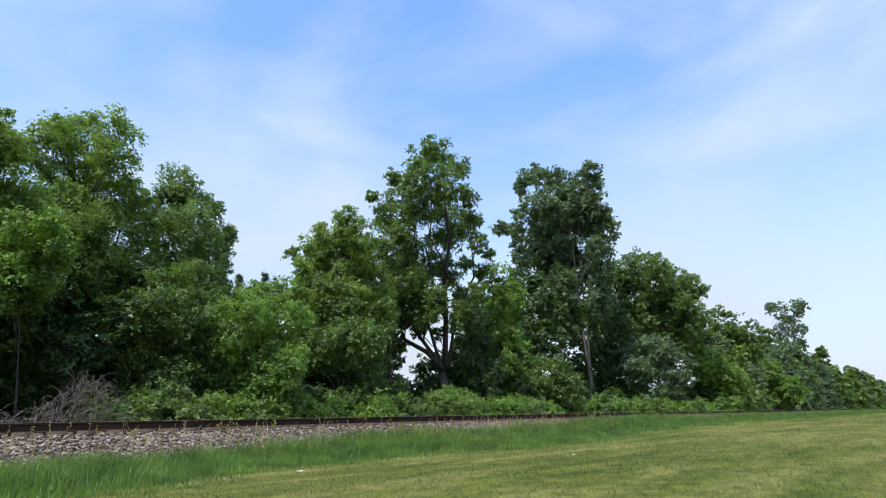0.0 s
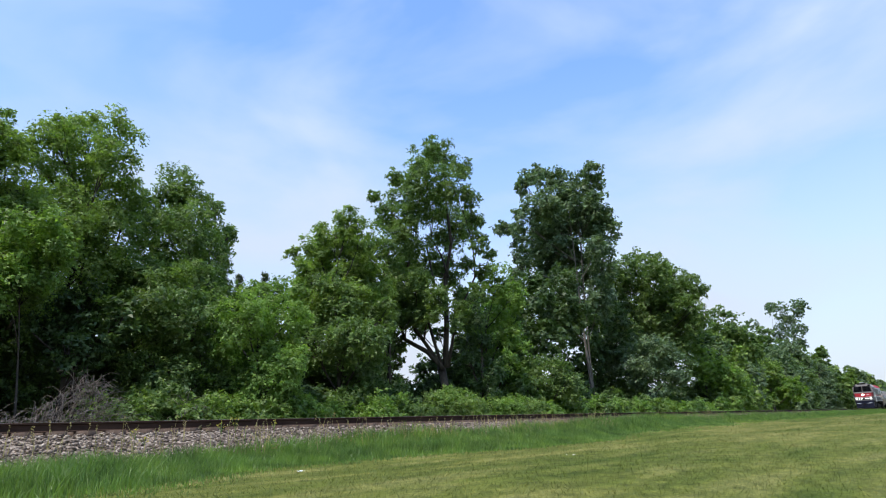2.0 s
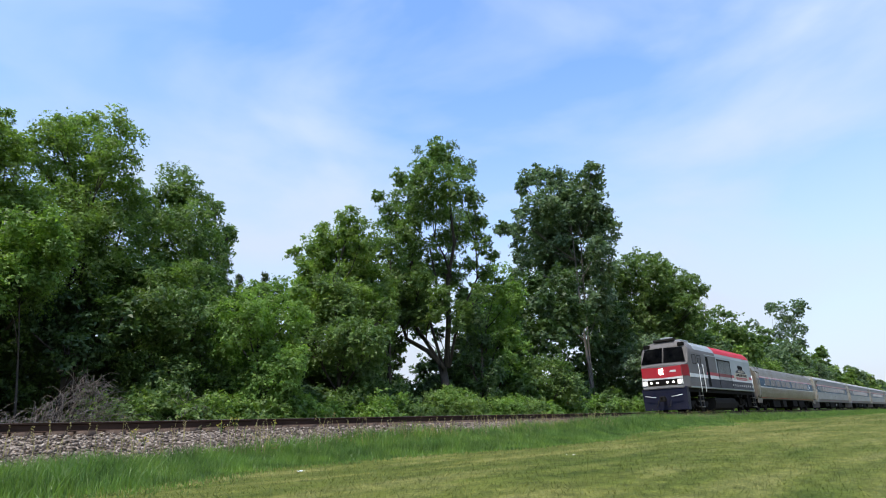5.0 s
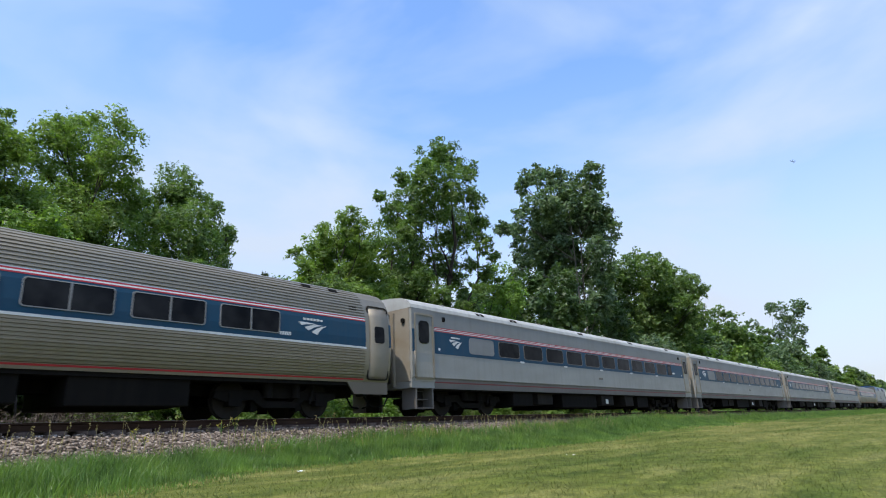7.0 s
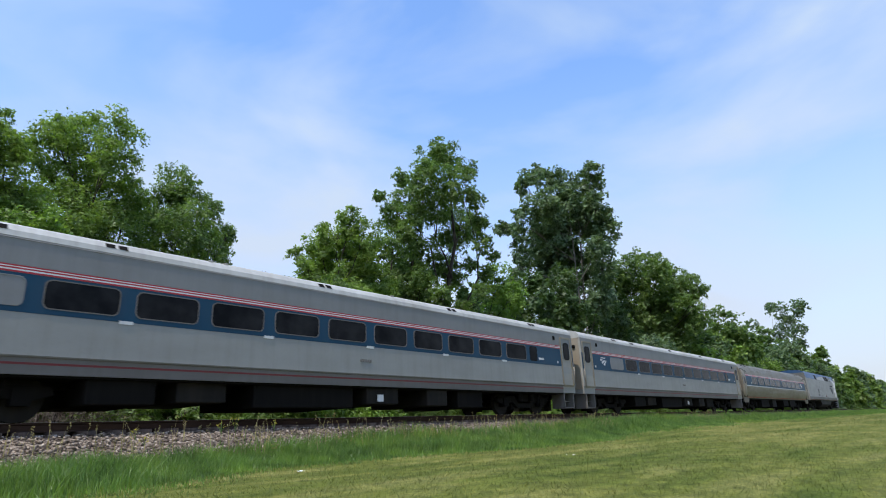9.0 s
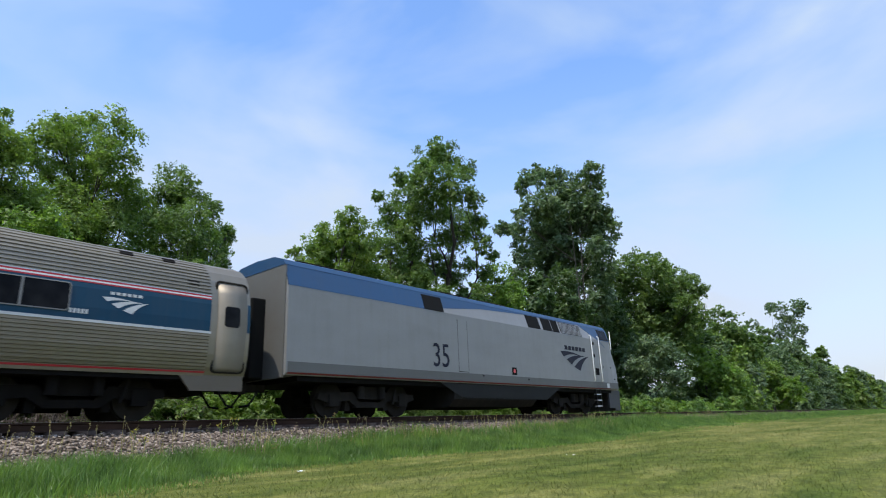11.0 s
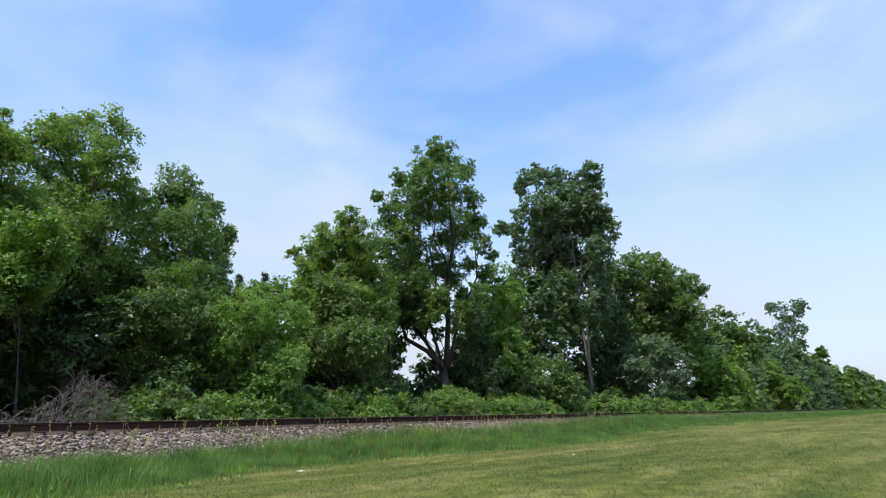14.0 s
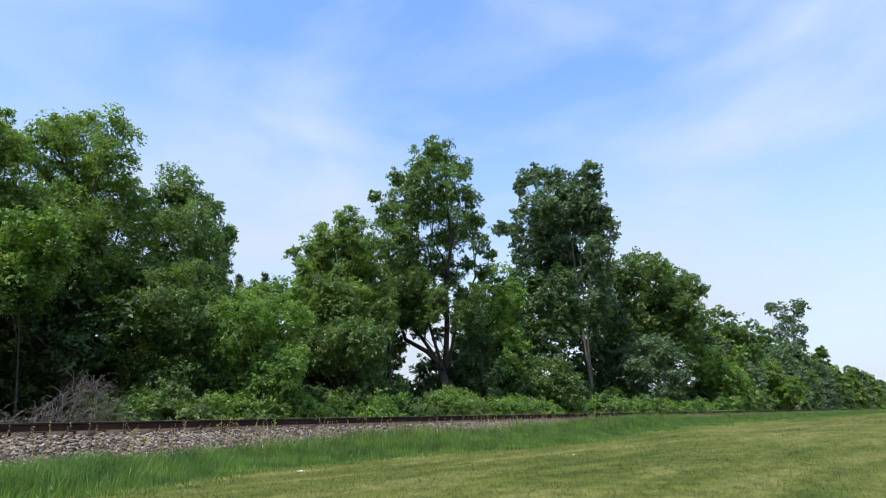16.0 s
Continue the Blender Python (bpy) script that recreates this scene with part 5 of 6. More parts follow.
def make_smooth_coach():
    car = empty("passenger_coach", 0, RAIL_Y, 0, label="silver smooth-sided passenger coach with a blue window band", category="train car", group="smooth-sided coaches")
    part("body", shell(H_SIDE, 0.42, 26.01), SILVER, car)
    # roof
    roof = [p for p in H_SIDE if p[1] > 3.4]
    roof = [(side_y(H_SIDE, 3.41) + 0.014, 3.41)] + [(y + (0.014 if y else 0), z + 0.012) for y, z in roof]
    part("roof", shell(roof, 0.40, 26.03), ROOF_WHITE, car, "pale weathered white roof")
    for x in (4.0, 6.2, 11.8, 17.4, 22.6):
        for dx in (0.0, 0.26):
            part("roof_vent", plate(H_SIDE, -1, [(x + dx, 3.535), (x + dx + 0.19, 3.535), (x + dx + 0.19, 3.64), (x + dx, 3.64)], 0.035), UNDER, car, "small dark roof vent")
    for x in (2.2, 8.6, 9.0, 14.8, 20.2, 23.6):
        part("roof_fitting", boxed(x, x + 0.10, -1.36, -1.26, 3.66, 3.74), DOOR_GREY, car)
    for s in (-1, 1):
        part("upper_panel", band(H_SIDE, s, 0.44, 25.99, 2.87, 3.40, 0.004), GREY_UP, car, "blue-grey painted upper side")
        part("drip_rail", band(H_SIDE, s, 1.5, 24.92, 3.37, 3.395, 0.016), GREY_UP, car)
        part("window_band", band(H_SIDE, s, 1.52, 24.92, 1.975, 2.715, 0.006), BAND_BLUE, car, "dark blue window band")
        for x0, x1 in ((0.44, 0.60), (25.83, 25.99)):
            part("band_end", band(H_SIDE, s, x0, x1, 1.975, 2.715, 0.006), BAND_BLUE, car)
        for z0, z1, m in ((2.720, 2.755, RED), (2.755, 2.785, WHITE), (2.785, 2.815, RED), (2.815, 2.835, WHITE), (2.835, 2.862, RED)):
            part("stripe", band(H_SIDE, s, 1.52, 24.92, z0, z1, 0.008), m, car)
        part("sill", band(H_SIDE, s, 1.50, 24.94, 0.84, 1.165, 0.012), SILL, car, "grey-brown lower sill")
        part("sill_stripe", band(H_SIDE, s, 1.50, 24.94, 1.02, 1.062, 0.016), DARK_RED, car)
        part("sill_ledge", band(H_SIDE, s, 1.50, 24.94, 1.155, 1.185, 0.03), GREY_UP, car)
        m = (lambda a, b: (a, b)) if s < 0 else (lambda a, b: (26.43 - b, 26.43 - a))
        a, b = m(3.38, 4.88)
        window(car, H_SIDE, s, a, b, 2.08, 2.66, 0.12, GREY_UP, blank=GREY_UP)
        for k in range(10):
            a, b = m(5.19 + 1.729 * k, 6.60 + 1.729 * k)
            window(car, H_SIDE, s, a, b, 2.08, 2.67, 0.13, SILL)
            if k % 2 == 0:
                part("number_plate", plate(H_SIDE, s, [(b + 0.02, 1.93), (b + 0.30, 1.93), (b + 0.30, 2.0), (b + 0.02, 2.0)], 0.014), WHITE, car)
        a, b = m(22.42, 22.98)
        window(car, H_SIDE, s, a, b, 2.08, 2.67, 0.10)
        a, b = m(2.28, 2.98)
        swoosh(car, H_SIDE, s, a, b, 2.20, 2.50, WHITE)
        bars(car, H_SIDE, s, a + 0.12, b - 0.1, 2.55, 2.60, 6, WHITE)
        a, b = m(23.1, 23.5)
        bars(car, H_SIDE, s, a, b, 2.16, 2.24, 5, WHITE)
        a, b = m(13.3, 13.75)
        bars(car, H_SIDE, s, a, b, 1.52, 1.60, 5, SILL)
        for x in (1.75, 24.62):
            part("marker_disc", plate(H_SIDE, s, rounded(x - 0.05, x + 0.05, 2.08, 2.18, 0.045), 0.012), WHITE, car)
        for end in (0, 1):
            def X(v):
                return v if end == 0 else 26.43 - v
            x0, x1 = sorted((X(0.60), X(1.43)))
            door = part("vestibule_door", band(H_SIDE, s, x0, x1, 1.14, 3.20, 0.002), DOOR_GREY, car, "worn silver vestibule door")
            part("door_frame", ring(H_SIDE, s, x0 - 0.05, x1 + 0.05, 1.10, 3.26, 0.10, 0.07, 0.03), STEEL_DULL, door)
            wx0, wx1 = sorted((X(0.79), X(1.21)))
            part("door_window", plate(H_SIDE, s, rounded(wx0, wx1, 2.30, 2.98, 0.12), 0.014), GLASS, door)
            part("window_gasket", ring(H_SIDE, s, wx0 - 0.035, wx1 + 0.035, 2.265, 3.015, 0.14, 0.04, 0.02), RUBBER, door)
            part("kick_panel", plate(H_SIDE, s, [(x0 + 0.08, 1.16), (x1 - 0.08, 1.16), (x1 - 0.08, 1.95), (x0 + 0.08, 1.95)], 0.010), SILVER, door)
            part("trap_edge", band(H_SIDE, s, x0 - 0.08, x1 + 0.08, 1.06, 1.13, 0.02), DOOR_GREY, door)
            # near-black back and dark treads paint the shade inside the well
            well = part("step_well", boxed(x0 + 0.02, x1 - 0.02, s * 1.02, s * 1.07, 0.20, 1.08), UNDER_GREY, car, "dark recessed entrance steps under the door")
            for x in (x0, x1 - 0.05):
                part("well_side", boxed(x, x + 0.05, s * 0.88, s * 1.50, 0.20, 1.08), SILL, well)
            for k, z in enumerate((0.24, 0.52, 0.80)):
                part("step", boxed(x0 + 0.05, x1 - 0.05, s * (1.49 - 0.2 * k), s * (1.16 - 0.13 * k), z - 0.03, z, 0.006), SILL, well)
            hx = X(0.50)
            rod(car, "grab_rail", [(hx, s * 1.60, 1.25), (hx, s * 1.60, 2.0)], 0.018, STEEL_DULL)
            lx0, lx1 = sorted((X(1.95), X(2.07)))
            part("marker_lamp", boxed(lx0, lx1, s * 1.54, s * 1.60, 3.08, 3.24, 0.012), UNDER, car)
    for end in (0, 1):
        way = 1 if end == 0 else -1
        xe = 0.42 if end == 0 else 26.012
        part("end_wall", boxed(min(xe, xe - way * 0.03), max(xe, xe - way * 0.03), -1.46, 1.46, 1.05, 3.40, 0.01), END_TAN, car, "dusty tan end wall")
        d = part("diaphragm", boxed(min(xe - way * 0.40, xe), max(xe - way * 0.40, xe), -0.58, 0.58, 1.02, 3.32, 0.05), RUBBER, car, "black rubber corridor bellows")
        for s in (-1, 1):
            part("post", boxed(min(xe - way * 0.12, xe), max(xe - way * 0.12, xe), s * 0.72, s * 0.82, 0.9, 3.30), END_TAN, car)
            part("end_lamp", drum(bmesh.new(), (xe - way * 0.05, s * 1.22, 3.0), (1, 0, 0), 0.08, 0.08, 12), UNDER, car)
        coupler(car, 0.02 if end == 0 else 26.41, way)
    # underframe and equipment
    part("centre_sill", boxed(0.9, 25.5, -0.35, 0.35, 0.66, 0.98), UNDER, car)
    part("underframe", boxed(1.45, 24.97, -1.46, 1.46, 0.80, 0.90), UNDER, car)
    for x0, x1, y0, z0, mat in ((6.2, 7.6, -1.38, 0.30, UNDER), (8.1, 9.3, -1.30, 0.36, UNDER_GREY), (10.0, 13.2, -1.35, 0.24, UNDER), (13.7, 15.0, -1.38, 0.34, UNDER_GREY), (16.3, 17.3, -1.40, 0.30, UNDER_GREY), (17.9, 19.3, -1.36, 0.24, UNDER)):
        part("equipment_box", boxed(x0, x1, y0, 1.3, z0, 0.82, 0.03), mat, car, "dark equipment case under the floor")
    part("notice_plate", boxed(14.1, 14.35, -1.40, -1.385, 0.42, 0.62), WHITE, car)
    truck(car, 3.93, 2.59)
    truck(car, 22.50, 2.59)
    return car


# -- fluted stainless coach --
A_SIDE = [(1.43, 0.96), (1.50, 1.15), (1.56, 1.45), (1.59, 1.80), (1.60, 2.20), (1.585, 2.60), (1.54, 2.90), (1.45, 3.20), (1.30, 3.45), (1.05, 3.66), (0.70, 3.80), (0.35, 3.85), (0.0, 3.87)]


def fluted(s, z0, z1, x0, x1, pitch=0.072, depth=0.024):
    """Long ribs pressed into the side sheet between z0 and z1."""
    n = max(2, int((z1 - z0) / pitch))
    pts = []
    for i in range(n):
        for u, l in ((0.0, 0.004), (0.15, 0.004 + depth), (0.55, 0.004 + depth), (0.72, 0.004)):
            z = z0 + (z1 - z0) * (i + u) / n
            pts.append((s * (side_y(A_SIDE, z) + l), z))
    pts.append((s * (side_y(A_SIDE, z1) + 0.004), z1))
    back = [(s * (side_y(A_SIDE, z) - 0.05), z) for z in (z1, (z0 + z1) / 2, z0)]
    return prism(bmesh.new(), pts + back, x0, x1)


def make_fluted_coach():
    car = empty("fluted_passenger_coach", 0, RAIL_Y, 0, label="tubular fluted stainless steel coach with a blue window band", category="train car", group="fluted coaches")
    part("body", shell(A_SIDE, 0.40, 25.61), STEEL, car)
    for s in (-1, 1):
        part("fluted_side", fluted(s, 1.07, 1.90, 1.44, 24.57), STEEL, car, "fluted stainless lower side")
        part("fluted_roof_side", fluted(s, 2.86, 3.74, 1.44, 24.57, 0.085), STEEL, car, "fluted stainless roof side")
        part("belt_moulding", band(A_SIDE, s, 1.40, 24.60, 1.90, 1.955, 0.022), WHITE, car)
        part("window_band", band(A_SIDE, s, 1.42, 24.58, 1.955, 2.70, 0.008), BAND_BLUE, car, "blue window band")
        for x0, x1 in ((0.42, 0.46), (25.55, 25.59)):
            part("band_end", band(A_SIDE, s, x0 - 0.01, x1 + 0.02, 2.0, 2.70, 0.008), BAND_BLUE, car)
        for z0, z1, m in ((2.705, 2.735, RED), (2.735, 2.77, WHITE), (2.77, 2.805, RED), (2.805, 2.83, WHITE)):
            part("stripe", band(A_SIDE, s, 1.42, 24.58, z0, z1, 0.012), m, car)
        part("sill", band(A_SIDE, s, 1.42, 24.58, 0.95, 1.065, 0.012), STEEL_DULL, car)
        part("sill_stripe", band(A_SIDE, s, 1.42, 24.58, 1.012, 1.05, 0.02), RED, car)
        m = (lambda a, b: (a, b)) if s < 0 else (lambda a, b: (26.01 - b, 26.01 - a))
        for x in (3.17, 5.22, 7.27, 9.33, 11.38, 13.95, 15.97, 17.97, 19.99):
            a, b = m(x - 0.04, x + 1.62)
            window(car, A_SIDE, s, a, b, 2.08, 2.66, 0.07, GREY_UP, mullion=True, lift=0.012)
        a, b = m(22.2, 23.12)
        swoosh(car, A_SIDE, s, a, b, 2.15, 2.46, WHITE)
        bars(car, A_SIDE, s, a + 0.15, b - 0.1, 2.52, 2.58, 6, WHITE)
        for u, v, z in ((2.66, 3.05, 2.10), (21.62, 21.98, 2.06)):
            a, b = m(u, v)
            bars(car, A_SIDE, s, a, b, z, z + 0.09, 5, WHITE)
        a, b = m(1.6, 2.15)
        bars(car, A_SIDE, s, a, b, 2.33, 2.36, 7, GREY_UP)
        for end in (0, 1):
            def X(v):
                return v if end == 0 else 26.01 - v
            x0, x1 = sorted((X(0.50), X(1.25)))
            door = part("plug_door", band(A_SIDE, s, x0, x1, 1.05, 3.16, 0.014), STEEL_DULL, car, "worn stainless vestibule door")
            for face in door.data.polygons:
                face.use_smooth = abs(face.normal.y) > 0.8
            wx0, wx1 = sorted((X(0.68), X(1.08)))
            part("door_window", plate(A_SIDE, s, rounded(wx0, wx1, 2.10, 2.60, 0.08), 0.024), GLASS, door)
            part("door_frame", ring(A_SIDE, s, x0 - 0.05, x1 + 0.05, 1.02, 3.24, 0.12, 0.035, 0.034), UNDER_GREY, door)
            k0, k1 = sorted((X(0.42), X(1.72)))
            part("end_skirt", plate(A_SIDE, s, [(X(0.42), 0.62), (X(1.72), 0.62), (X(2.0), 0.97), (X(0.42), 0.97)], 0.004, 0.05), SKIRT_STEEL, car, "dusty steel end skirt")
            g0, g1 = sorted((X(1.72), X(2.0)))
            part("side_vent", plate(A_SIDE, s, [(g0, 3.02), (g1, 3.02), (g1, 3.13), (g0, 3.13)], 0.022), UNDER_GREY, car)
            for v in (2.2, 3.15):
                h0, h1 = sorted((X(v), X(v + 0.28)))
                part("roof_hatch", plate(A_SIDE, s, [(h0, 3.54), (h1, 3.54), (h1, 3.645), (h0, 3.645)], 0.05), UNDER, car, "small dark roof hatch")
    for end in (0, 1):
        way = 1 if end == 0 else -1
        xe = 0.40 if end == 0 else 25.61
        inner = [(y * 0.96, z * 0.985 + 0.03) for y, z in A_SIDE]
        part("end_wall", shell(inner, min(xe, xe - way * 0.05), max(xe, xe - way * 0.05)), END_DARK, car, "dark stainless end wall")
        part("diaphragm", boxed(min(xe - way * 0.38, xe), max(xe - way * 0.38, xe), -0.58, 0.58, 1.02, 3.30, 0.05), RUBBER, car, "black rubber corridor bellows")
        pleats(car, sorted((xe - way * 0.38, xe)), 0.58, 1.04, 3.28)
        for s in (-1, 1):
            part("end_lamp", drum(bmesh.new(), (xe - way * 0.07, s * 1.1, 3.05), (1, 0, 0), 0.07, 0.08, 12), UNDER, car)
            part("post", boxed(min(xe - way * 0.10, xe), max(xe - way * 0.10, xe), s * 0.70, s * 0.80, 0.95, 3.30), STEEL_DULL, car)
        coupler(car, 0.02 if end == 0 else 25.99, way)
    part("centre_sill", boxed(0.9, 25.1, -0.35, 0.35, 0.60, 0.98), UNDER, car)
    part("underframe", boxed(1.9, 24.1, -1.40, 1.40, 0.86, 0.97), UNDER, car)
    for x0, x1, z0, mat in ((6.0, 8.6, 0.26, UNDER), (9.83, 11.3, 0.26, UNDER_GREY), (14.2, 16.2, 0.32, UNDER), (17.0, 19.5, 0.28, UNDER)):
        part("equipment_box", boxed(x0, x1, -1.34, 1.3, z0, 0.88, 0.03), mat, car, "dark equipment case under the floor")
    truck(car, 3.93, 2.59)
    truck(car, 22.08, 2.59)
    return car


# -- the locomotive at the tail --
P_SIDE = [(1.50, 1.06), (1.55, 1.12), (1.55, 3.42), (1.37, 4.04), (1.28, 4.17), (0.85, 4.33), (0.0, 4.38)]


def nosed_body(outline, stations):
    """A body whose cross-section shrinks along its nose. Stations: x, top of the section, share of the half width."""
    bm = bmesh.new()
    rings = []
    full = outline + [(-y, z) for y, z in reversed(outline) if y > 0]
    top = outline[-1][1]
    for x, zt, k in stations:
        pts = []
        for y, z in full:
            z2 = min(z, zt + (z - top) * 0.12) if z > zt - 0.2 else z
            pts.append(bm.verts.new((x, y * k, max(z2, outline[0][1]))))
        rings.append(pts)
    n = len(full)
    for a, b in zip(rings, rings[1:]):
        for i in range(n):
            bm.faces.new((a[i], a[(i + 1) % n], b[(i + 1) % n], b[i]))
    bm.faces.new(list(reversed(rings[0])))
    bm.faces.new(rings[-1])
    bmesh.ops.recalc_face_normals(bm, faces=bm.faces)
    return bm


def make_tail_locomotive():
    car = empty("diesel_locomotive", 0, RAIL_Y, 0, label="silver and blue diesel passenger locomotive at the tail of the train", category="locomotive")
    part("body", nosed_body(P_SIDE, [(0.55, 4.38, 1.0), (19.2, 4.38, 1.0), (19.75, 4.36, 0.97), (19.86, 4.20, 0.96), (20.02, 3.10, 0.94), (20.10, 2.92, 0.93), (20.62, 2.34, 0.86), (20.72, 2.05, 0.84), (20.66, 1.06, 0.83)]), LOCO_GREY, car)
    top = [(1.385, 4.035), (1.29, 4.185), (0.86, 4.345), (0.0, 4.395)]
    part("roof", shell(top, 0.53, 19.72), LOCO_BLUE, car, "blue painted roof")
    for x0, x1 in ((1.4, 3.4), (7.6, 9.4), (10.2, 12.0)):
        part("roof_grille", boxed(x0, x1, -0.7, 0.7, 4.37, 4.45, 0.02), UNDER_GREY, car)
    for s in (-1, 1):
        m = (lambda pts: pts)
        part("blue_panel", plate(P_SIDE, s, [(0.55, 3.43), (5.9, 3.43), (6.95, 3.58), (9.2, 3.84), (12.2, 3.99), (16.6, 4.0), (16.6, 4.035), (0.55, 4.035)], 0.006), LOCO_BLUE, car, "blue band that tapers along the upper side")
        part("blue_panel", plate(P_SIDE, s, [(16.9, 4.03), (17.6, 3.75), (18.5, 3.42), (19.72, 3.42), (19.78, 4.03)], 0.006), LOCO_BLUE, car)
        bm = bmesh.new()
        ys = lambda x: s * (1.55 * (1.0 if x < 19.3 else 1.0 - 0.075 * (x - 19.3) / 0.8) + 0.008)
        pts = [(18.5, 3.42), (19.1, 3.1), (20.04, 2.72), (20.06, 3.0), (19.95, 3.42)]
        bm.faces.new([bm.verts.new((x, ys(x), z)) for x, z in pts])
        bmesh.ops.solidify(bm, geom=bm.faces[:], thickness=0.012)
        part("blue_panel", bm, LOCO_BLUE, car)
        for x0, x1, z0, z1 in ((5.93, 6.93, 3.43, 3.97), (12.30, 13.27, 3.45, 3.99), (13.49, 14.86, 3.45, 4.0)):
            # flat black plate: shade inside the opening is put into its colour
            op = part("air_intake", plate(P_SIDE, s, [(x0, z0), (x1, z0), (x1, z1), (x0, z1)], 0.010), RUBBER, car, "dark air intake in the upper side")
            for k in range(1 if x0 > 13 else 0):
                x = x0 + (x1 - x0) * 0.56
                part("divider", plate(P_SIDE, s, [(x - 0.015, z0 + 0.02), (x + 0.015, z0 + 0.02), (x + 0.015, z1 - 0.02), (x - 0.015, z1 - 0.02)], 0.014), LOCO_GREY, op)
        grille = part("louvre", plate(P_SIDE, s, [(15.0, 3.46), (16.95, 3.46), (16.95, 3.97), (15.0, 3.97)], 0.006), UNDER_GREY, car, "louvred vent of pale slats")
        for k in range(9):
            z = 3.475 + 0.054 * k
            part("slat", plate(P_SIDE, s, [(15.02, z), (16.93, z), (16.93, z + 0.028), (15.02, z + 0.028)], 0.022), LOCO_GREY, grille)
        part("skirt", band(P_SIDE, s, 0.6, 20.2, 1.13, 1.40, 0.006), LOCO_LOW, car, "darker grey lower skirt")
        part("red_line", band(P_SIDE, s, 0.6, 19.3, 1.085, 1.125, 0.012), DARK_RED, car)
        door = part("cab_door", plate(P_SIDE, s, [(17.70, 1.42), (18.42, 1.42), (18.42, 3.40), (17.70, 3.40)], 0.008), LOCO_GREY, car, "silver cab side door")
        for z in (3.15, 2.55):
            part("hinge", boxed(17.86, 17.96, s * 1.55, s * 1.59, z, z + 0.14), UNDER_GREY, door)
        part("foothold", plate(P_SIDE, s, [(17.92, 1.72), (18.28, 1.72), (18.28, 2.05), (17.92, 2.05)], 0.012), UNDER, door)
        for x in (17.65, 18.43):
            rod(car, "handrail", [(x, s * 1.56, 1.42), (x, s * 1.62, 1.46), (x, s * 1.62, 3.55), (x, s * 1.53, 3.60)], 0.022, HANDRAIL, "white vertical handrail")
        lad = part("ladder", boxed(17.80, 17.84, s * 1.44, s * 1.52, 0.22, 1.25), UNDER_GREY, car)
        part("ladder_rail", boxed(18.26, 18.30, s * 1.44, s * 1.52, 0.22, 1.25), UNDER_GREY, lad)
        for z in (0.28, 0.55, 0.82, 1.08):
            part("rung", boxed(17.80, 18.30, s * 1.40, s * 1.52, z, z + 0.04), HANDRAIL, lad)
        w = part("cab_window", plate(P_SIDE, s, [(18.75, 3.50), (19.62, 3.50), (19.60, 3.93), (18.75, 3.93)], 0.014), GLASS, car)
        part("window_frame", plate(P_SIDE, s, [(18.70, 3.46), (19.66, 3.46), (19.64, 3.97), (18.70, 3.97)], 0.010), UNDER_GREY, w)
        swoosh(car, P_SIDE, s, 14.75, 17.25, 1.86, 2.66, NAVY)
        bars(car, P_SIDE, s, 15.15, 17.12, 2.74, 2.92, 6, NAVY)
        lettering(car, "35", 6.70 if s < 0 else 6.70, s * 1.556, 1.56, 1.12, NAVY, s, 0.82, name="fleet_number")
        for x0, x1, z0, z1 in ((7.62, 7.63, 1.44, 3.25), (8.16, 8.17, 1.46, 3.25), (7.62, 8.17, 1.43, 1.45)):
            part("panel_joint", plate(P_SIDE, s, [(x0, z0), (x1, z0), (x1, z1), (x0, z1)], 0.003), UNDER_GREY, car)
        # small dark light box with a faintly glowing reddish centre
        box_ob = part("light_box", plate(P_SIDE, s, [(10.86, 1.46), (11.18, 1.46), (11.18, 1.74), (10.86, 1.74)], 0.010), UNDER, car)
        part("box_lens", plate(P_SIDE, s, rounded(10.95, 11.09, 1.52, 1.68, 0.06), 0.016), MARKER, box_ob)
        part("access_plate", plate(P_SIDE, s, [(18.95, 1.16), (19.22, 1.16), (19.22, 1.36), (18.95, 1.36)], 0.014), WHITE, car)
        for x, z in ((9.0, 1.32), (12.0, 1.28), (18.75, 2.1), (19.6, 2.1), (19.95, 1.55)):
            part("bolt_cap", plate(P_SIDE, s, rounded(x - 0.035, x + 0.035, z, z + 0.07, 0.03), 0.016 if x < 19.3 else -0.03), UNDER_GREY, car)
    for s in (-1, 1):
        bm = bmesh.new()
        f = [bm.verts.new(v) for v in ((19.90, s * 0.06, 4.05), (20.03, s * 0.06, 3.14), (20.03, s * 1.30, 3.14), (19.92, s * 1.16, 4.05))]
        bm.faces.new(f)
        bmesh.ops.solidify(bm, geom=bm.faces[:], thickness=0.02)
        part("windshield", bm, GLASS, car)
        part("headlight", drum(bmesh.new(), (20.50, s * 0.62, 2.40), (1, 0, 0.3), 0.12, 0.12, 16), UNDER_GREY, car)
        rod(car, "mirror_arm", [(19.88, s * 1.40, 3.0), (19.95, s * 1.52, 3.1), (20.0, s * 1.50, 4.0)], 0.018, HANDRAIL)
    bm = bmesh.new()
    prism(bm, [(-1.32, 0.10), (-1.38, 1.06), (1.38, 1.06), (1.32, 0.10)], 20.05, 20.62)
    part("pilot", bm, PILOT, car, "dark grey snowplough pilot under the nose")
    for s in (-1, 1):
        part("pilot_side", boxed(19.35, 20.2, s * 1.30, s * 1.40, 0.22, 1.06), PILOT, car)
        rod(car, "air_hose", [(20.62, s * 0.9, 0.9), (20.85, s * 1.0, 0.85), (20.88, s * 1.02, 0.6)], 0.03, HANDRAIL)
    coupler(car, 21.01, -1)
    coupler(car, 0.02, 1)
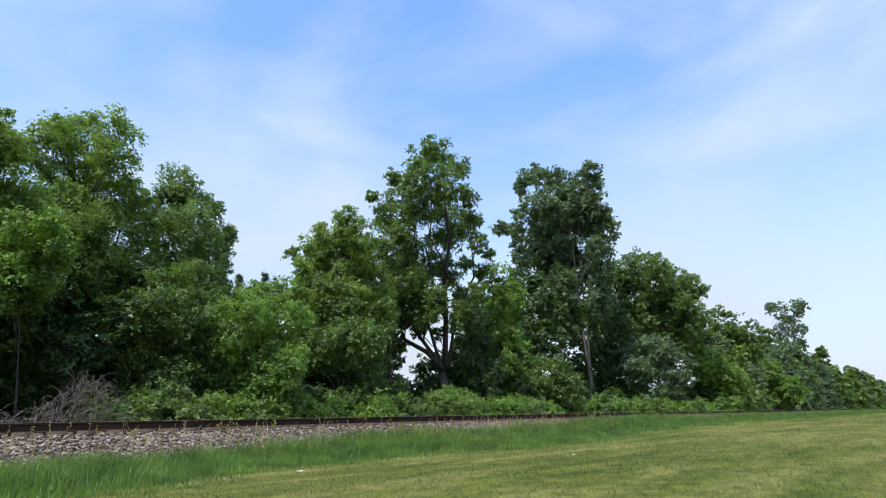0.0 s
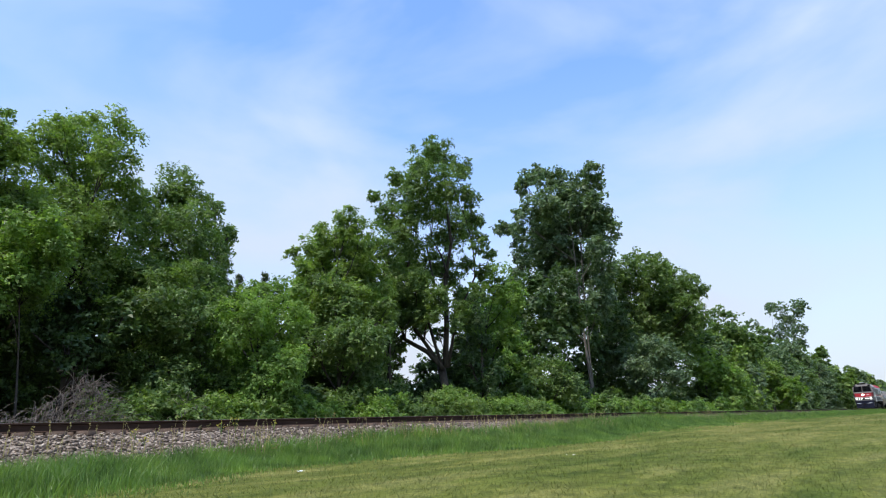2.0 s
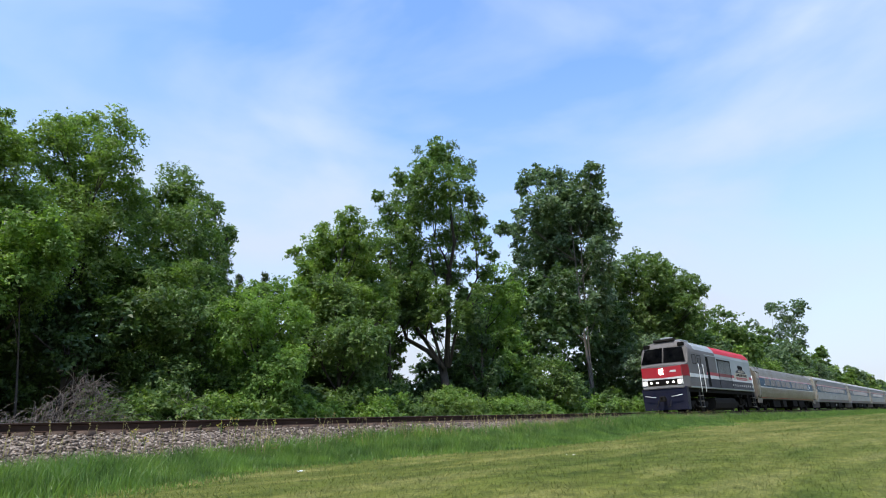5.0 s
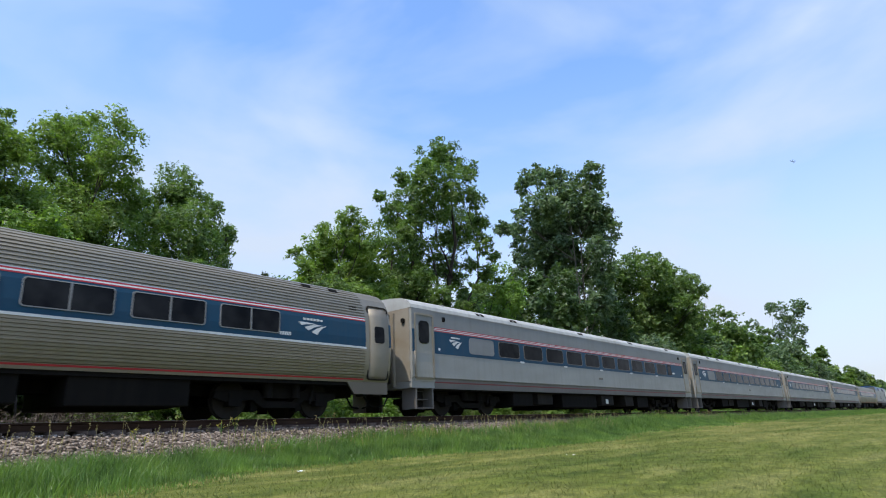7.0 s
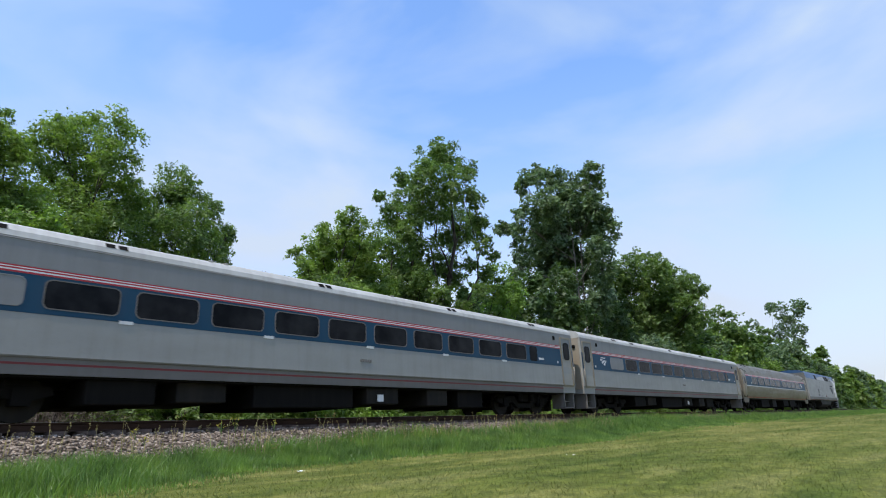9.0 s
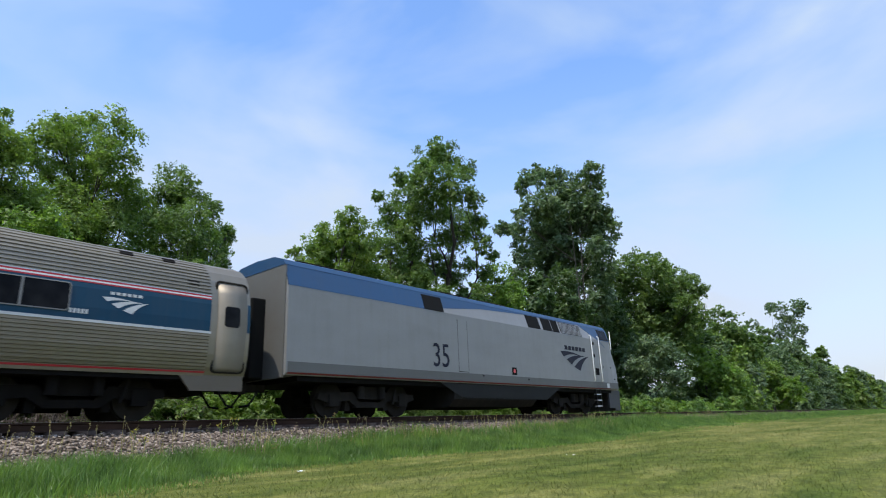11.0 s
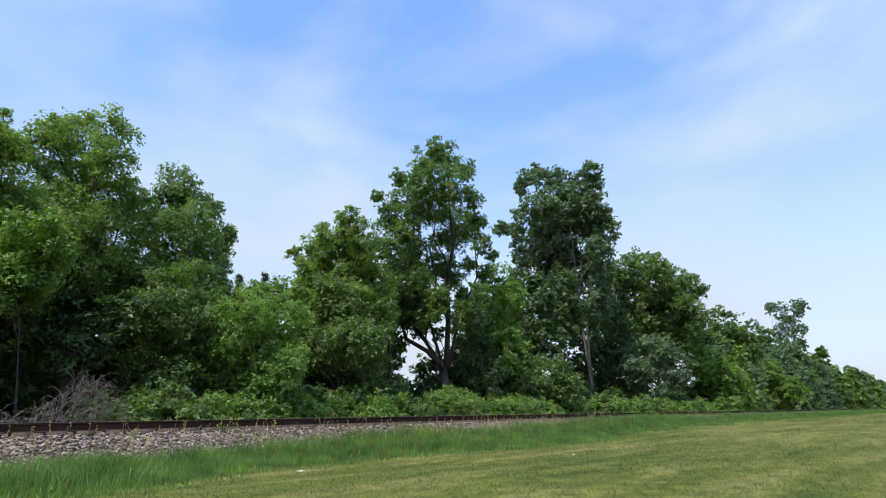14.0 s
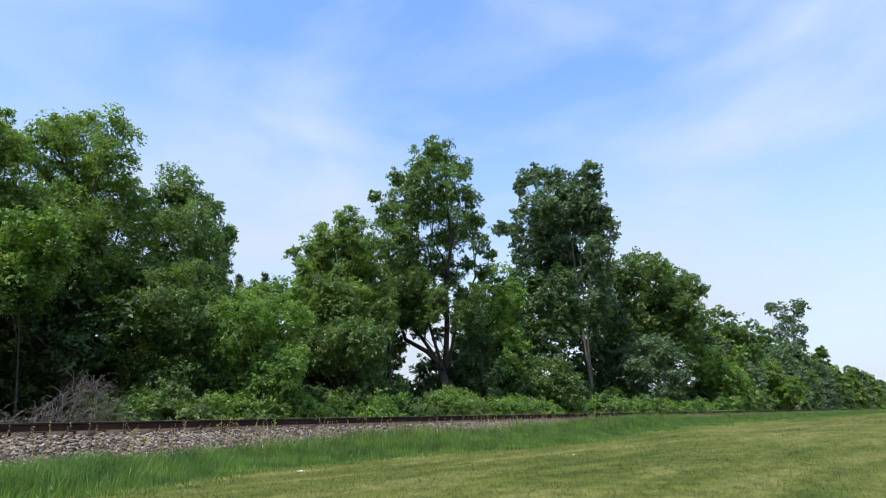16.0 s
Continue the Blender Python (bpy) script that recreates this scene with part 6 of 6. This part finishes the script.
    part("end_wall", boxed(0.52, 0.56, -1.45, 1.45, 1.0, 4.0), LOCO_LOW, car)
    part("diaphragm", boxed(0.10, 0.56, -0.55, 0.55, 1.02, 3.2, 0.05), RUBBER, car)
    tank = [(1.35, 0.28), (1.48, 0.50), (1.50, 1.07), (0.0, 1.07)]
    part("fuel_tank", prism(bmesh.new(), [(1.2, 0.28), (1.46, 0.52), (1.49, 1.07), (-1.49, 1.07), (-1.46, 0.52), (-1.2, 0.28)], 7.4, 12.6), UNDER_GREY, car, "long dark grey fuel tank")
    for s in (-1, 1):
        part("tank_skirt", plate(P_SIDE, s, [(6.6, 1.07), (7.8, 0.58), (13.4, 0.55), (14.6, 1.07)], -0.02, 0.06), TANK, car, "dark grey side skirt between the trucks")
    part("underframe", boxed(1.0, 19.6, -1.42, 1.42, 0.92, 1.10), UNDER, car)
    truck(car, 3.9, 2.75, 0.50, True)
    truck(car, 16.55, 2.75, 0.50, True)
    return car


# -- the cab unit that leads --
F_SIDE = [(1.57, 1.46), (1.60, 1.52), (1.60, 3.74), (1.57, 3.96), (1.44, 4.22), (1.15, 4.50), (0.70, 4.66), (0.0, 4.72)]


def star(x, z, r):
    return [(x + (r if i % 2 == 0 else r * 0.42) * math.sin(math.pi * i / 5), z + (r if i % 2 == 0 else r * 0.42) * math.cos(math.pi * i / 5)) for i in range(10)]


def make_cab_unit():
    car = empty("cab_control_unit", 0, RAIL_Y, 0, label="grey cab unit with a red roof and starred navy band", category="locomotive")
    part("body", shell(F_SIDE, 7.0, 15.97), HOOD_GREY, car, "light blue-grey painted hood")
    part("cab", nosed_body(F_SIDE, [(0.62, 2.90, 0.80), (0.58, 2.95, 0.82), (1.05, 3.10, 0.94), (1.20, 3.16, 0.97), (1.62, 4.25, 0.99), (1.95, 4.62, 1.0), (2.6, 4.72, 1.0), (7.0, 4.72, 1.0)][1:]), CAB_GREY, car, "grey cab with shade put into its colour")
    top = [(side_y(F_SIDE, 3.97) + 0.012, 3.97)] + [(y + (0.012 if y else 0), z + 0.012) for y, z in F_SIDE if z > 4.0]
    part("roof", shell(top, 7.0, 15.98), ROOF_RED, car, "bright red curved roof")
    part("cab_roof", shell(top, 2.7, 7.0), HOOD_GREY, car)
    part("roof_hatch", boxed(3.2, 4.6, -0.7, 0.7, 4.70, 4.80, 0.03), HOOD_GREY, car)
    for s in (-1, 1):
        part("red_stripe", band(F_SIDE, s, 4.6, 15.96, 2.36, 2.58, 0.006), RED, car)
        part("white_stripe", band(F_SIDE, s, 1.25, 15.96, 2.14, 2.36, 0.007), WHITE, car)
        part("navy_band", band(F_SIDE, s, 4.6, 15.96, 1.55, 2.12, 0.006), NAVY, car, "navy band with white stars")
        part("side_ledge", band(F_SIDE, s, 1.2, 16.0, 1.46, 1.55, 0.02), HOOD_GREY, car)
        part("roof_ledge", band(F_SIDE, s, 4.6, 15.96, 3.70, 3.76, 0.012), HOOD_GREY, car)
        for k in range(10):
            part("star", plate(F_SIDE, s, star(10.42 + 0.592 * k, 1.84, 0.125), 0.012), WHITE, car)
        # roller shutter of the baggage bay
        shut = part("roller_shutter", plate(F_SIDE, s, [(7.3, 1.52), (10.28, 1.52), (10.28, 3.50), (7.3, 3.50)], -0.004), UNDER_GREY, car, "ribbed roller shutter door")
        for k in range(26):
            z = 1.56 + k * 0.0745
            mat = NAVY if z < 2.09 else SHUTTER_WHITE if z < 2.33 else DARK_RED if z < 2.55 else SHUTTER
            part("shutter_slat", plate(F_SIDE, s, [(7.32, z), (10.24, z), (10.24, z + 0.058), (7.32, z + 0.058)], 0.016), mat, shut)
        for x in (7.26, 10.26):
            part("shutter_guide", plate(F_SIDE, s, [(x, 1.5), (x + 0.05, 1.5), (x + 0.05, 3.54), (x, 3.54)], 0.03), UNDER, shut)
        part("shutter_hood", plate(F_SIDE, s, [(7.2, 3.50), (10.34, 3.50), (10.34, 3.58), (7.2, 3.58)], 0.05), UNDER_GREY, shut)
        # emblem and lettering
        cx = 13.0
        arch = [(cx - 1.35 + 2.7 * i / 10, 2.87 + 0.30 * math.sin(math.pi * i / 10)) for i in range(11)]
        part("emblem_arch", plate(F_SIDE, s, arch + [(cx + 1.35, 2.80), (cx - 1.35, 2.80)], 0.010), NAVY, car)
        part("emblem_crest", plate(F_SIDE, s, [(cx - 0.62, 3.12), (cx - 0.66, 3.34), (cx - 0.48, 3.40), (cx - 0.36, 3.34), (cx - 0.2, 3.42), (cx - 0.06, 3.34), (cx + 0.1, 3.41), (cx + 0.25, 3.33), (cx + 0.4, 3.40), (cx + 0.62, 3.30), (cx + 0.60, 3.10)], 0.012), UNDER, car)
        part("banner", plate(F_SIDE, s, [(cx - 1.55, 2.46), (cx + 1.62, 2.46), (cx + 1.62, 2.80), (cx - 1.55, 2.80)], 0.016), GOLD, car, "tan ribbon banner with dark lettering")
        part("banner_tail", plate(F_SIDE, s, [(cx - 2.1, 2.22), (cx - 1.5, 2.32), (cx - 1.5, 2.66), (cx - 2.15, 2.56), (cx - 1.95, 2.40)], 0.014), GOLD, car)
        part("banner_tail", plate(F_SIDE, s, [(cx + 1.55, 2.32), (cx + 2.2, 2.20), (cx + 2.05, 2.40), (cx + 2.2, 2.54), (cx + 1.55, 2.66)], 0.014), GOLD, car)
        part("banner_strip", plate(F_SIDE, s, [(cx - 1.35, 2.26), (cx + 1.5, 2.26), (cx + 1.5, 2.45), (cx - 1.35, 2.45)], 0.014), RED, car)
        bars(car, F_SIDE, s, cx - 1.1, cx + 1.3, 2.32, 2.37, 12, GOLD, 0.02)
        lettering(car, "SALUTES OUR VETERANS", cx + 0.03, s * 1.620, 2.53, 0.31, UNDER, s, 0.84)
        lettering(car, "America's Railroad", cx + 0.02, s * 1.613, 2.86, 0.27, GOLD, s, 0.80, 0.2)
        # cab side
        window(car, F_SIDE, s, 1.95, 2.75, 3.0, 3.62, 0.06, UNDER)
        cd = part("cab_door", ring(F_SIDE, s, 3.0, 3.72, 1.60, 3.62, 0.06, 0.035, 0.012), UNDER, car)
        part("door_window", plate(F_SIDE, s, rounded(3.14, 3.58, 2.85, 3.45, 0.06), 0.012), GLASS, cd)
        # no opening is cut; the doorway's inner shade is the plate's colour
        part("engine_door", plate(F_SIDE, s, [(4.75, 1.60), (5.25, 1.60), (5.25, 3.60), (4.75, 3.60)], 0.012), UNDER, car, "flat black plate standing for a doorway behind the cab")
        for x in (2.92, 3.80):
            rod(car, "handrail", [(x, s * 1.62, 1.2), (x, s * 1.66, 1.4), (x, s * 1.66, 3.0), (x, s * 1.6, 3.05)], 0.022, HANDRAIL)
        for x0 in (2.95, 15.92):
            lad = part("ladder", boxed(x0, x0 + 0.04, s * 1.40, s * 1.46, 0.22, 1.46), PILOT, car)
            part("ladder_rail", boxed(x0 + 0.62, x0 + 0.66, s * 1.40, s * 1.46, 0.22, 1.46), PILOT, lad)
            for z in (0.26, 0.62, 0.98):
                part("rung", boxed(x0, x0 + 0.66, s * 1.28, s * 1.48, z, z + 0.04), STEEL_DULL, lad)
        rod(car, "handrail", [(15.99, s * 1.62, 1.5), (15.99, s * 1.62, 2.75)], 0.024, HANDRAIL)
        rod(car, "handrail", [(16.62, s * 1.45, 1.52), (16.62, s * 1.45, 2.62), (16.9, s * 1.35, 2.66)], 0.024, HANDRAIL)
        rod(car, "handrail", [(16.4, s * 0.6, 1.52), (16.4, s * 0.6, 2.3), (16.62, s * 1.4, 2.4)], 0.02, HANDRAIL)
        part("air_tank", drum(bmesh.new(), (8.2, s * 1.15, 0.66), (1, 0, 0), 0.26, 3.6, 16), UNDER_GREY, car)
    # black plate added to darken the view under the rear end
    part("rear_pilot", boxed(16.35, 16.5, -1.42, 1.42, 0.30, 1.44, 0.02), UNDER, car, "black rear pilot plate")
    part("rear_platform", boxed(15.97, 16.75, -1.5, 1.5, 1.44, 1.52), STEEL_DULL, car)
    part("rear_wall", boxed(15.96, 16.0, -1.5, 1.5, 1.5, 4.0), UNDER_GREY, car)
    part("diaphragm", boxed(16.0, 16.8, -0.5, 0.5, 1.5, 3.2, 0.05), RUBBER, car)
    pleats(car, (16.05, 16.8), 0.5, 1.54, 3.16)
    # added black box, no known part; fills the dark below the rear end
    part("dark_end_filler", boxed(15.2, 16.35, -1.2, 1.2, 0.24, 1.25, 0.02), UNDER, car)
    # front
    for name, z0, z1, mat, w, lab in (("nose_red", 2.20, 2.86, RED, 1.30, "red painted nose"), ("nose_white", 2.05, 2.20, WHITE, 1.33, ""), ("light_bar", 1.66, 2.05, UNDER, 1.32, "dark light bar"), ("nose_grey", 1.52, 1.66, GREY_UP, 1.34, "")):
        bm = bmesh.new()
        dz = 0.06 if name in ("nose_red", "nose_white") else 0.0
        v = [bm.verts.new(q) for q in ((0.56, 0, z0 - dz), (0.60, w, z0), (0.60, w, z1), (0.54, 0, z1 - dz), (0.60, -w, z1), (0.60, -w, z0))]
        bm.faces.new((v[0], v[1], v[2], v[3]))
        bm.faces.new((v[0], v[3], v[4], v[5]))
        bmesh.ops.recalc_face_normals(bm, faces=bm.faces)
        bmesh.ops.solidify(bm, geom=bm.faces[:], thickness=0.03)
        part(name, bm, mat, car, lab)
    for s in (-1, 1):
        # painted nose sides
        bm = bmesh.new()
        for z0, z1 in ((2.20, 2.90),):
            bm.faces.new([bm.verts.new(q) for q in ((0.58, s * 1.33, z0), (1.22, s * 1.57, z0), (1.22, s * 1.57, z1), (0.58, s * 1.33, z1))])
        bmesh.ops.solidify(bm, geom=bm.faces[:], thickness=0.02)
        part("nose_side", bm, RED, car)
        part("headlight", drum(bmesh.new(), (0.50, s * 1.12, 1.85), (1, 0, 0), 0.09, 0.06, 18), HEADLIGHT, car, "bright lit headlight")
        part("marker_light", drum(bmesh.new(), (0.51, s * 0.72, 1.86), (1, 0, 0), 0.06, 0.05, 12), HEADLIGHT, car)
        part("marker_light", drum(bmesh.new(), (0.51, s * 0.32, 1.86), (1, 0, 0), 0.06, 0.05, 12), HEADLIGHT, car)
        part("corner_stripe", boxed(0.52, 0.58, s * 0.98, s * 1.33, 1.70, 2.02), WHITE, car)
        bm = bmesh.new()
        bm.faces.new([bm.verts.new(q) for q in ((1.04, s * 0.05, 3.14), (1.46, s * 0.05, 4.16), (1.48, s * 1.26, 4.10), (1.08, s * 1.46, 3.14))])
        bmesh.ops.solidify(bm, geom=bm.faces[:], thickness=0.05)
        part("windshield", bm, GLASS, car)
        rod(car, "grab_bar", [(0.42, s * 0.5, 0.95), (0.40, s * 0.9, 1.0), (0.42, s * 1.2, 1.05)], 0.025, HANDRAIL)
        part("number_board", boxed(1.52, 1.75, s * 0.95, s * 1.35, 4.20, 4.42, 0.02), UNDER, car)
    part("nose_lamp", boxed(0.48, 0.62, -0.14, 0.14, 2.36, 2.72, 0.04), HEADLIGHT, car, "lit twin lamp on the nose")
    part("emblem_bar", boxed(0.545, 0.58, -0.95, -0.45, 2.48, 2.60), WHITE, car)
    part("roof_lamp_bar", boxed(1.75, 2.1, -0.7, 0.7, 4.60, 4.76, 0.03), UNDER_GREY, car)
    part("horn", boxed(2.2, 2.8, -0.35, 0.35, 4.74, 4.92, 0.04), HOOD_GREY, car)
    part("pilot", prism(bmesh.new(), [(-1.40, 0.14), (-1.46, 1.52), (1.46, 1.52), (1.40, 0.14)], 0.62, 1.1), NAVY, car, "dark navy pilot plate under the nose")
    coupler(car, 0.02, 1)
    coupler(car, 17.10, -1)
    part("fuel_tank", prism(bmesh.new(), [(0.9, 0.06), (1.30, 0.22), (1.42, 0.55), (1.36, 0.88), (-1.36, 0.88), (-1.42, 0.55), (-1.30, 0.22), (-0.9, 0.06)], 6.2, 11.05), UNDER_GREY, car, "long dark fuel tank")
    part("underframe", boxed(1.0, 16.3, -1.46, 1.46, 1.20, 1.47), UNDER, car)
    for x in (11.6, 12.6, 14.3):
        part("bracket", boxed(x, x + 0.3, -1.44, -1.2, 0.98, 1.25, 0.02), UNDER_GREY, car)
    truck(car, 3.75, 2.75, 0.5, True)
    truck(car, 13.6, 2.75, 0.5, True)
    return car


LEAD = make_cab_unit()
FLUTED = make_fluted_coach()
SMOOTH = make_smooth_coach()
TAIL = make_tail_locomotive()
TRAIN = [(LEAD, -43.30), (FLUTED, -26.18), (SMOOTH, 0.0)]
for k in (1, 2, 3):
    TRAIN.append((copy_thing(SMOOTH, pose(26.43 * k, RAIL_Y, 0)), 26.43 * k))
TRAIN.append((copy_thing(FLUTED, pose(105.72, RAIL_Y, 0)), 105.72))
TRAIN.append((TAIL, 131.90))
# seconds, place of the joint between the second and third vehicles along the track
TRAIN_ROWS = [(0.0, 249.2), (1.5, 198.9), (3.0, 148.5), (3.5, 132.0), (4.0, 115.2), (4.2, 108.2), (6.5, 31.42), (7.0, 13.33), (7.5, -2.83), (8.0, -20.07), (8.5, -37.36), (9.0, -54.59), (11.5, -140.65), (12.0, -157.9), (16.0, -295.5)]
SWAY_ROWS = (-1.0, -0.9, -0.6, 0.1, 0.5, 0.4, 0.7, 0.8, 0.6, 0.7, 0.5, 0.4, 0.7, 0.6, 0.2, -0.1, -0.4)


def motions():
    for car, offset in TRAIN:
        walk(car, [(t, pose(s + offset, RAIL_Y, 0)) for t, s in TRAIN_ROWS])
    walk(INSECT, [(0.0, pose(-0.5, 1.264, 0.179)), (6.7, pose(-0.223, 1.096, 0.206)), (6.9, pose(0.735, 0.509, 0.185)), (7.0, pose(1.116, 0.136, -0.036)), (7.2, pose(1.341, -0.397, -0.393)), (16.0, pose(1.656, -0.704, -0.406))])
    for tree, lean, phase in SWAYING:
        x, y, z = tree.location
        rows = []
        for k in range(17):
            a = lean * SWAY_ROWS[(k + phase) % 17]
            rows.append((float(k), pose(x, y, z, 0.25 * a, a, 0)))
        walk(tree, rows)


motions()
